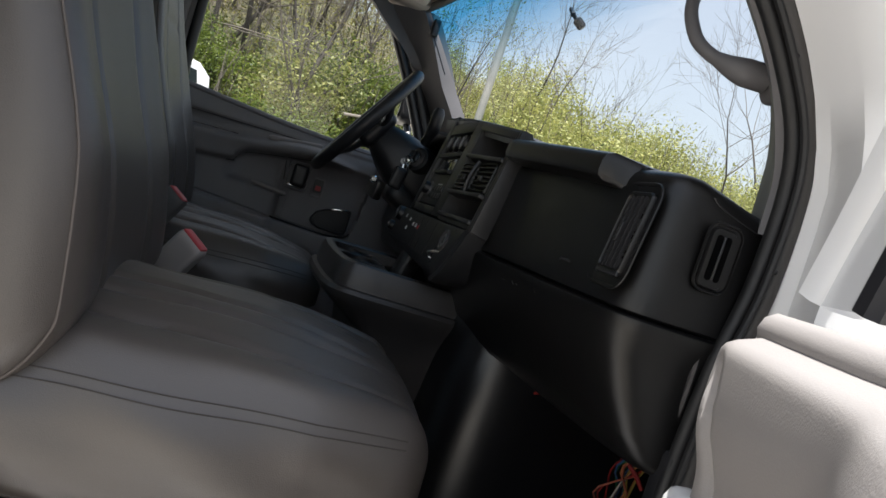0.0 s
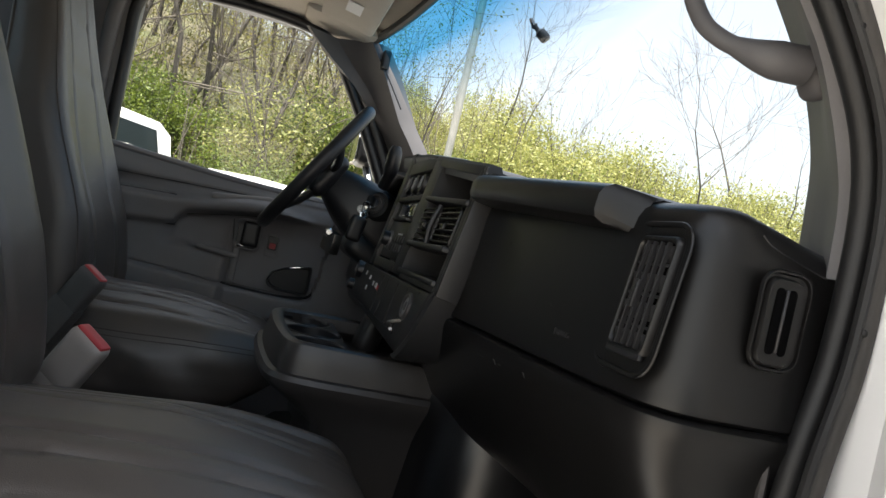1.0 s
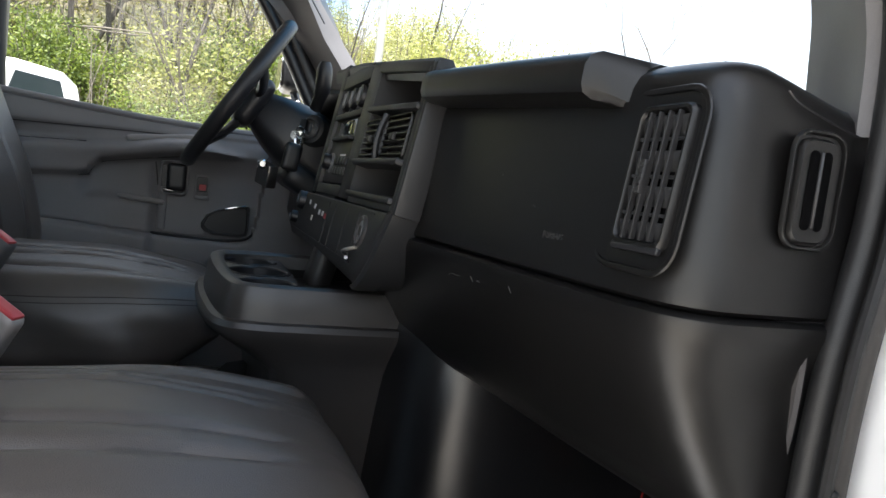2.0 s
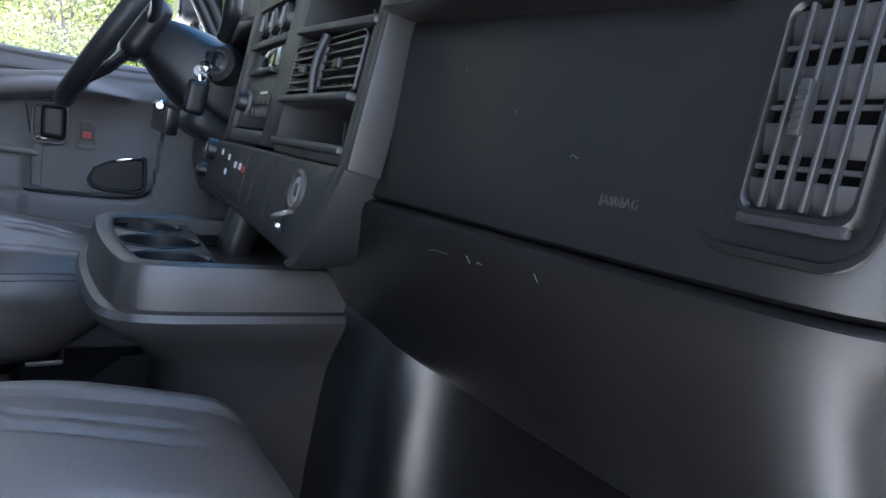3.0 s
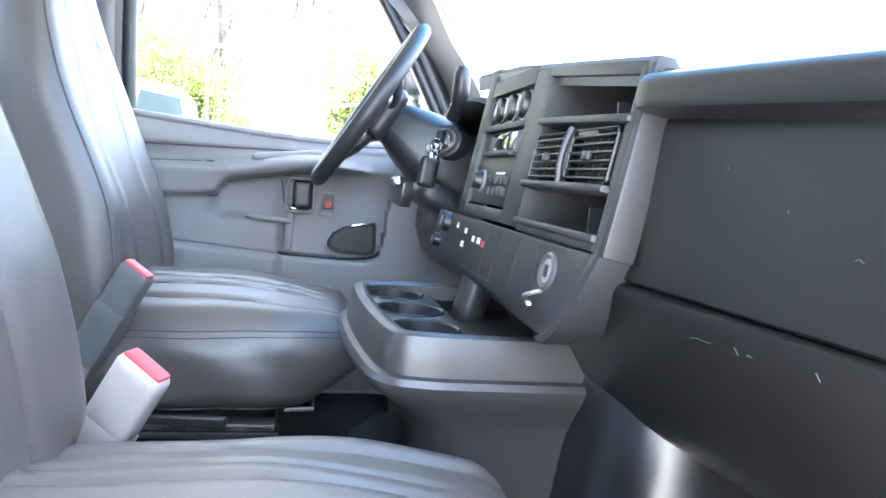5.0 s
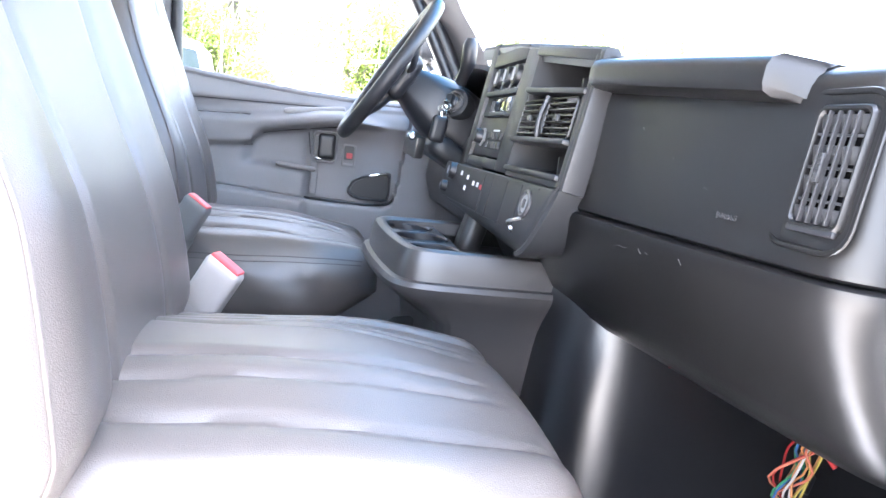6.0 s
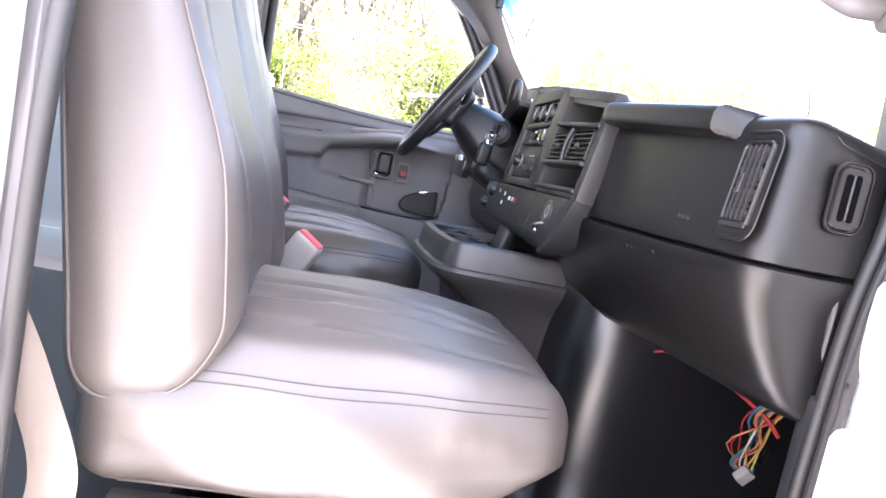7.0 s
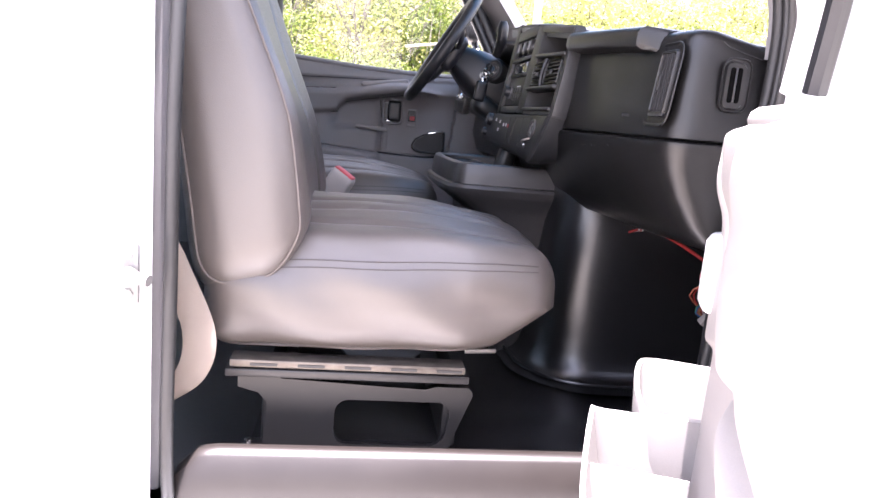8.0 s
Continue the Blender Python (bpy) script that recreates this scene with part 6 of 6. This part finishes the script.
BARE = [tree(11, 9.5, 0.060, 0, "bare grey spring tree on the bank"), tree(12, 8.0, 0.046, 0, "bare grey spring tree on the bank")]
BUDDING = [tree(21, 8.5, 0.050, 9, "slim tree in thin yellow-green spring leaf"), tree(22, 7.0, 0.040, 12, "slim tree in thin yellow-green spring leaf"), tree(23, 10.0, 0.065, 7, "slim tree in thin yellow-green spring leaf")]


def plant(proto, x, y, turn, size, lean=0.0):
    return copy_thing(proto, pose(x, y, ground_z(x, y), lean, lean * 0.6, turn) @ Matrix.Diagonal((size, size, size, 1)))


def set_proto(proto, x, y, turn, size):
    proto.matrix_basis = pose(x, y, ground_z(x, y), 0, 0, turn) @ Matrix.Diagonal((size, size, size, 1))


rng = np.random.default_rng(5)
set_proto(BARE[0], -1.6, 14.0, 40, 1.0)
set_proto(BARE[1], 10.4, 13.4, 100, 0.8)
set_proto(BUDDING[0], 0.9, 14.2, 10, 1.0)
set_proto(BUDDING[1], 2.4, 13.2, 200, 0.8)
set_proto(BUDDING[2], -3.4, 15.0, 70, 1.0)
for x, y, k in ((5.6, 16.0, 1), (7.2, 15.0, 1), (6.4, 18.5, 0), (12.6, 15.2, 0), (15.5, 17.0, 1), (13.6, 18.0, 1), (18.5, 19.0, 1)):
    plant(BARE[k], x, y, float(rng.uniform(0, 360)), float(rng.uniform(0.62, 0.85)), float(rng.uniform(-6, 6)))
for k in range(52):
    x, y = float(rng.uniform(-10, 2.4)), float(rng.uniform(12.5, 27))
    plant((BUDDING + BARE)[k % 5], x, y, float(rng.uniform(0, 360)), float(rng.uniform(0.75, 1.25)), float(rng.uniform(-7, 7)))
for k in range(12):
    x = float(rng.uniform(5, 26))
    plant(BUDDING[k % 3], x, float(rng.uniform(17, 27)), float(rng.uniform(0, 360)), float(rng.uniform(0.3, 0.55)), float(rng.uniform(-7, 7)))


def bush(seed, label, leaf=LEAF_BUSH):
    rng = np.random.default_rng(seed)
    b = thing("bush", label, "bush", (0, 0, 0), "bushes below the bank")
    bm, pts = bmesh.new(), []
    for k in range(16):
        d = Vector((rng.normal() * 0.6, rng.normal() * 0.6, 1.0)).normalized()
        tipp = d * rng.uniform(0.9, 1.7)
        tube([(0, 0, -0.1), tipp * 0.5, tipp], [0.02, 0.012, 0.005], 4, bm)
        for q in range(330):
            f = rng.uniform(0.25, 1.08)
            pts.append(np.array(tipp * f) + rng.normal(size=3) * 0.16)
    part("stems", bm, TWIG, b)
    lo = leaves("foliage", pts, 0.034, leaf, rng)
    lo.parent = b
    return b


BUSHES = [bush(31, "dense green bush in spring leaf at the foot of the bank"), bush(32, "dense green bush in spring leaf at the foot of the bank"),
          bush(33, "pale yellow-green bush in young leaf on the bank", LEAF_YOUNG)]
for k, b in enumerate(BUSHES):
    set_proto(b, 0.4 + 1.7 * k, 12.6, 80 * k, 1.1)
for k in range(48):
    x, y = float(rng.uniform(-8, 9)), float(rng.uniform(12.2, 15.5))
    copy_thing(BUSHES[(0, 1, 0, 1, 2)[k % 5]], pose(x, y, ground_z(x, y), 0, 0, float(rng.uniform(0, 360))) @ Matrix.Diagonal((*(float(rng.uniform(0.8, 1.45)),) * 2, float(rng.uniform(0.7, 1.25)), 1)))
for k in range(70):
    x, y = float(rng.uniform(3.5, 28)), float(rng.uniform(13, 26))
    copy_thing(BUSHES[(2, 2, 2)[k % 3]], pose(x, y, ground_z(x, y), 0, 0, float(rng.uniform(0, 360))) @ Matrix.Diagonal((*(float(rng.uniform(0.7, 1.2)),) * 2, float(rng.uniform(0.45, 0.8)), 1)))

for k in range(46):
    x, y = float(rng.uniform(4.5, 19)), float(rng.uniform(13.2, 21))
    copy_thing(BUSHES[(2, 2, 2, 2)[k % 4]], pose(x, y, ground_z(x, y), 0, 0, float(rng.uniform(0, 360))) @ Matrix.Diagonal((*(float(rng.uniform(1.1, 1.7)),) * 2, float(rng.uniform(0.9, 1.4)), 1)))

# undergrowth on the bank: thin stalks and leaves past counting
pts = []
while len(pts) < 200000:
    x, y = rng.uniform(-14, 30), 12.0 + 24 * rng.uniform(0, 1) ** 1.5
    n = noise.noise(Vector((x * 0.5, y * 0.5, 3)))
    if n > -0.25:
        pts.append((x, y, ground_z(x, y) + rng.uniform(0, 1) ** 1.6 * (0.9 + 1.3 * max(0, n))))
under = leaves("undergrowth", pts, 0.042, LEAF_DRY, rng)
tagged(under, "yellow-green spring undergrowth covering the wooded bank", "undergrowth", kind="stuff")
bm = bmesh.new()
for k in range(2600):
    x, y = float(rng.uniform(-14, 28)), float(12.2 + 22 * rng.uniform(0, 1) ** 1.3)
    z = ground_z(x, y)
    h = rng.uniform(0.6, 3.2)
    a = Vector((x, y, z))
    b2 = a + Vector((rng.normal() * 0.22 * h, rng.normal() * 0.22 * h, h))
    mid = a.lerp(b2, 0.5) + Vector((rng.normal() * 0.05, rng.normal() * 0.05, 0))
    tube([a, mid, b2], [0.012, 0.009, 0.004], 3, bm)
me = bpy.data.meshes.new("saplings")
bm.to_mesh(me)
bm.free()
me.materials.append(TWIG)
tagged(new("saplings", me), "thin bare saplings and stalks on the wooded bank", "saplings", kind="stuff")

# leaning dead branch across the bank
dead = thing("fallen_branch", "pale fallen branch caught between the trees", "branch", (1.9, 11.6, 2.5))
part("wood", tube(smooth_line([(-0.9, 0, -0.15), (0, 0, 0), (0.7, 0.1, 0.08), (1.4, 0.2, 0.0)], 12), [0.024] * 6 + [0.016] * 6, 7), mat("dead_wood", (0.20, 0.175, 0.145), 0.9, grain=0.2), dead)

# utility pole
pole = thing("utility_pole", "pale weathered utility pole beyond the lot", "pole", (3.6, 12.9, ground_z(3.6, 12.9)))
part("shaft", tube([(0, 0, -0.5), (0, 0, 4.5), (0, 0, 9.5)], [0.085, 0.075, 0.065], 14), mat("pole_wood", (0.36, 0.36, 0.33), 0.9, grain=0.2, stain=0.4, stain_scale=2), pole)


# ---------------------------------------------------------------- parked vehicles
CAR_GLASS = mat("car_glass", (0.018, 0.028, 0.028), 0.08, spec=0.3)
TYRE = mat("tyre_rubber", (0.02, 0.02, 0.02), 0.8)
LAMP = mat("lamp_lens", (0.55, 0.55, 0.52), 0.15)


def vehicle(name, label, cat, length, width, sections, belt, glass_rows, m):
    """A parked vehicle facing its local +x: hull from cross-sections, separate glass, lamps, mirrors and wheels."""
    v = thing(name, label, cat, (0, 0, 0), "parked vehicles")
    rows = []
    for x, top, low in sections:
        w = width / 2
        ring = []
        tuck = 0.16 if top > belt + 0.1 else 0.02
        for y, z in ((-w, low), (-w, belt - 0.25), (-w * 0.98, belt), (-w + tuck, top - 0.06), (-w + tuck + 0.08, top), (0, top + 0.03), (w - tuck - 0.08, top), (w - tuck, top - 0.06), (w * 0.98, belt), (w, belt - 0.25), (w, low)):
            ring.append((x, y, min(z, top + 0.03) if z > low else z))
        rows.append(ring)
    part("body", skin(rows, close_u=True, caps=True), PAINT, v)
    for nm, quad in glass_rows:
        bm = bmesh.new()
        vs = [bm.verts.new(p) for p in quad]
        bm.faces.new(vs)
        bmesh.ops.solidify(bm, geom=bm.faces[:], thickness=0.012)
        part(nm, bm, CAR_GLASS, v, "dark glass")
    for sx in (0.18 * length, 0.80 * length):
        for sy in (-1, 1):
            M = pose(sx, sy * (width / 2 - 0.10), 0.36, 90, 0, 0)
            wh = part("wheel", moved(lathe([(0.36, -0.11), (0.37, -0.08), (0.37, 0.08), (0.36, 0.11), (0.22, 0.10), (0.0, 0.10)], 24), M), TYRE, v)
            part("rim", moved(lathe([(0.22, -0.115), (0.20, -0.10), (0.05, -0.09), (0.0, -0.095)], 20), M), STEEL, wh)
    for sy in (-1, 1):
        part("headlamp", moved(puffed(0.04, 0.12, 0.08, 0.03, (6, 6, 6)), pose(length - 0.02, sy * (width / 2 - 0.18), belt - 0.30)), LAMP, v)
        part("mirror", moved(puffed(0.07, 0.14, 0.11, 0.04, (6, 6, 6)), pose(length * 0.64, sy * (width / 2 + 0.16), belt + 0.12)), STEEL if cat == "truck" else PAINT, v, "outside mirror")
    return v


truck = vehicle("pickup_truck", "white pickup truck parked at the foot of the bank", "truck", 5.4, 1.95,
                [(0, 1.25, 0.5), (0.1, 1.30, 0.45), (2.1, 1.32, 0.42), (2.12, 1.98, 0.42), (2.3, 2.06, 0.42), (3.1, 2.07, 0.42), (3.35, 2.0, 0.42), (3.85, 1.42, 0.42), (4.1, 1.36, 0.42), (5.2, 1.25, 0.45), (5.4, 1.05, 0.5)], 1.40,
                [("windscreen", [(3.84, -0.74, 1.46), (3.40, -0.66, 1.985), (3.40, 0.66, 1.985), (3.84, 0.74, 1.46)]),
                 ("side_window", [(2.45, -0.985, 1.45), (2.50, -0.86, 1.93), (3.26, -0.86, 1.93), (3.62, -0.985, 1.45)]),
                 ("side_window", [(2.45, 0.985, 1.45), (2.50, 0.86, 1.93), (3.26, 0.86, 1.93), (3.62, 0.985, 1.45)]),
                 ("rear_window", [(2.108, -0.7, 1.48), (2.112, -0.7, 1.90), (2.112, 0.7, 1.90), (2.108, 0.7, 1.48)])], PAINT)
truck.matrix_basis = pose(-0.80, 12.0, 0.10, 0, 0, -116)
car = vehicle("parked_car", "white hatchback parked below the green bushes", "car", 4.4, 1.78,
              [(0, 0.95, 0.35), (0.05, 1.1, 0.32), (0.35, 1.46, 0.30), (0.8, 1.56, 0.30), (2.2, 1.58, 0.30), (2.5, 1.52, 0.30), (3.25, 1.06, 0.30), (3.4, 1.02, 0.30), (4.2, 0.88, 0.32), (4.4, 0.66, 0.36)], 1.02,
              [("windscreen", [(3.20, -0.66, 1.09), (2.56, -0.58, 1.505), (2.56, 0.58, 1.505), (3.20, 0.66, 1.09)]),
               ("rear_window", [(0.06, -0.6, 1.13), (0.34, -0.55, 1.45), (0.34, 0.55, 1.45), (0.06, 0.6, 1.13)]),
               ("side_window", [(0.7, -0.90, 1.06), (0.85, -0.79, 1.48), (2.4, -0.79, 1.48), (2.95, -0.90, 1.06)]),
               ("side_window", [(0.7, 0.90, 1.06), (0.85, 0.79, 1.48), (2.4, 0.79, 1.48), (2.95, 0.90, 1.06)])], PAINT)
car.matrix_basis = pose(0.62, 11.6, 0.14, 0, 0, -100)

# outside mirror of the van, driver side
om = thing("outside_mirror", "black outside mirror on the driver door", "mirror", (0.73, 2.08, 1.58))
part("housing", puffed(0.035, 0.075, 0.055, 0.028, (8, 10, 10)), DARK, om)
part("mirror_glass", moved(plate(rounded_rect(0.125, 0.092, 0.02), 0.003), Matrix.Translation((-0.036, 0, 0)) @ Matrix(((0, 0, -1, 0), (-1, 0, 0, 0), (0, 1, 0, 0), (0, 0, 0, 1)))), CHROME, om, "mirror glass")
part("arm", tube([(0.01, -0.02, -0.05), (0.03, -0.10, -0.13), (0.04, -0.16, -0.20)], 0.014, 8), DARK, om)
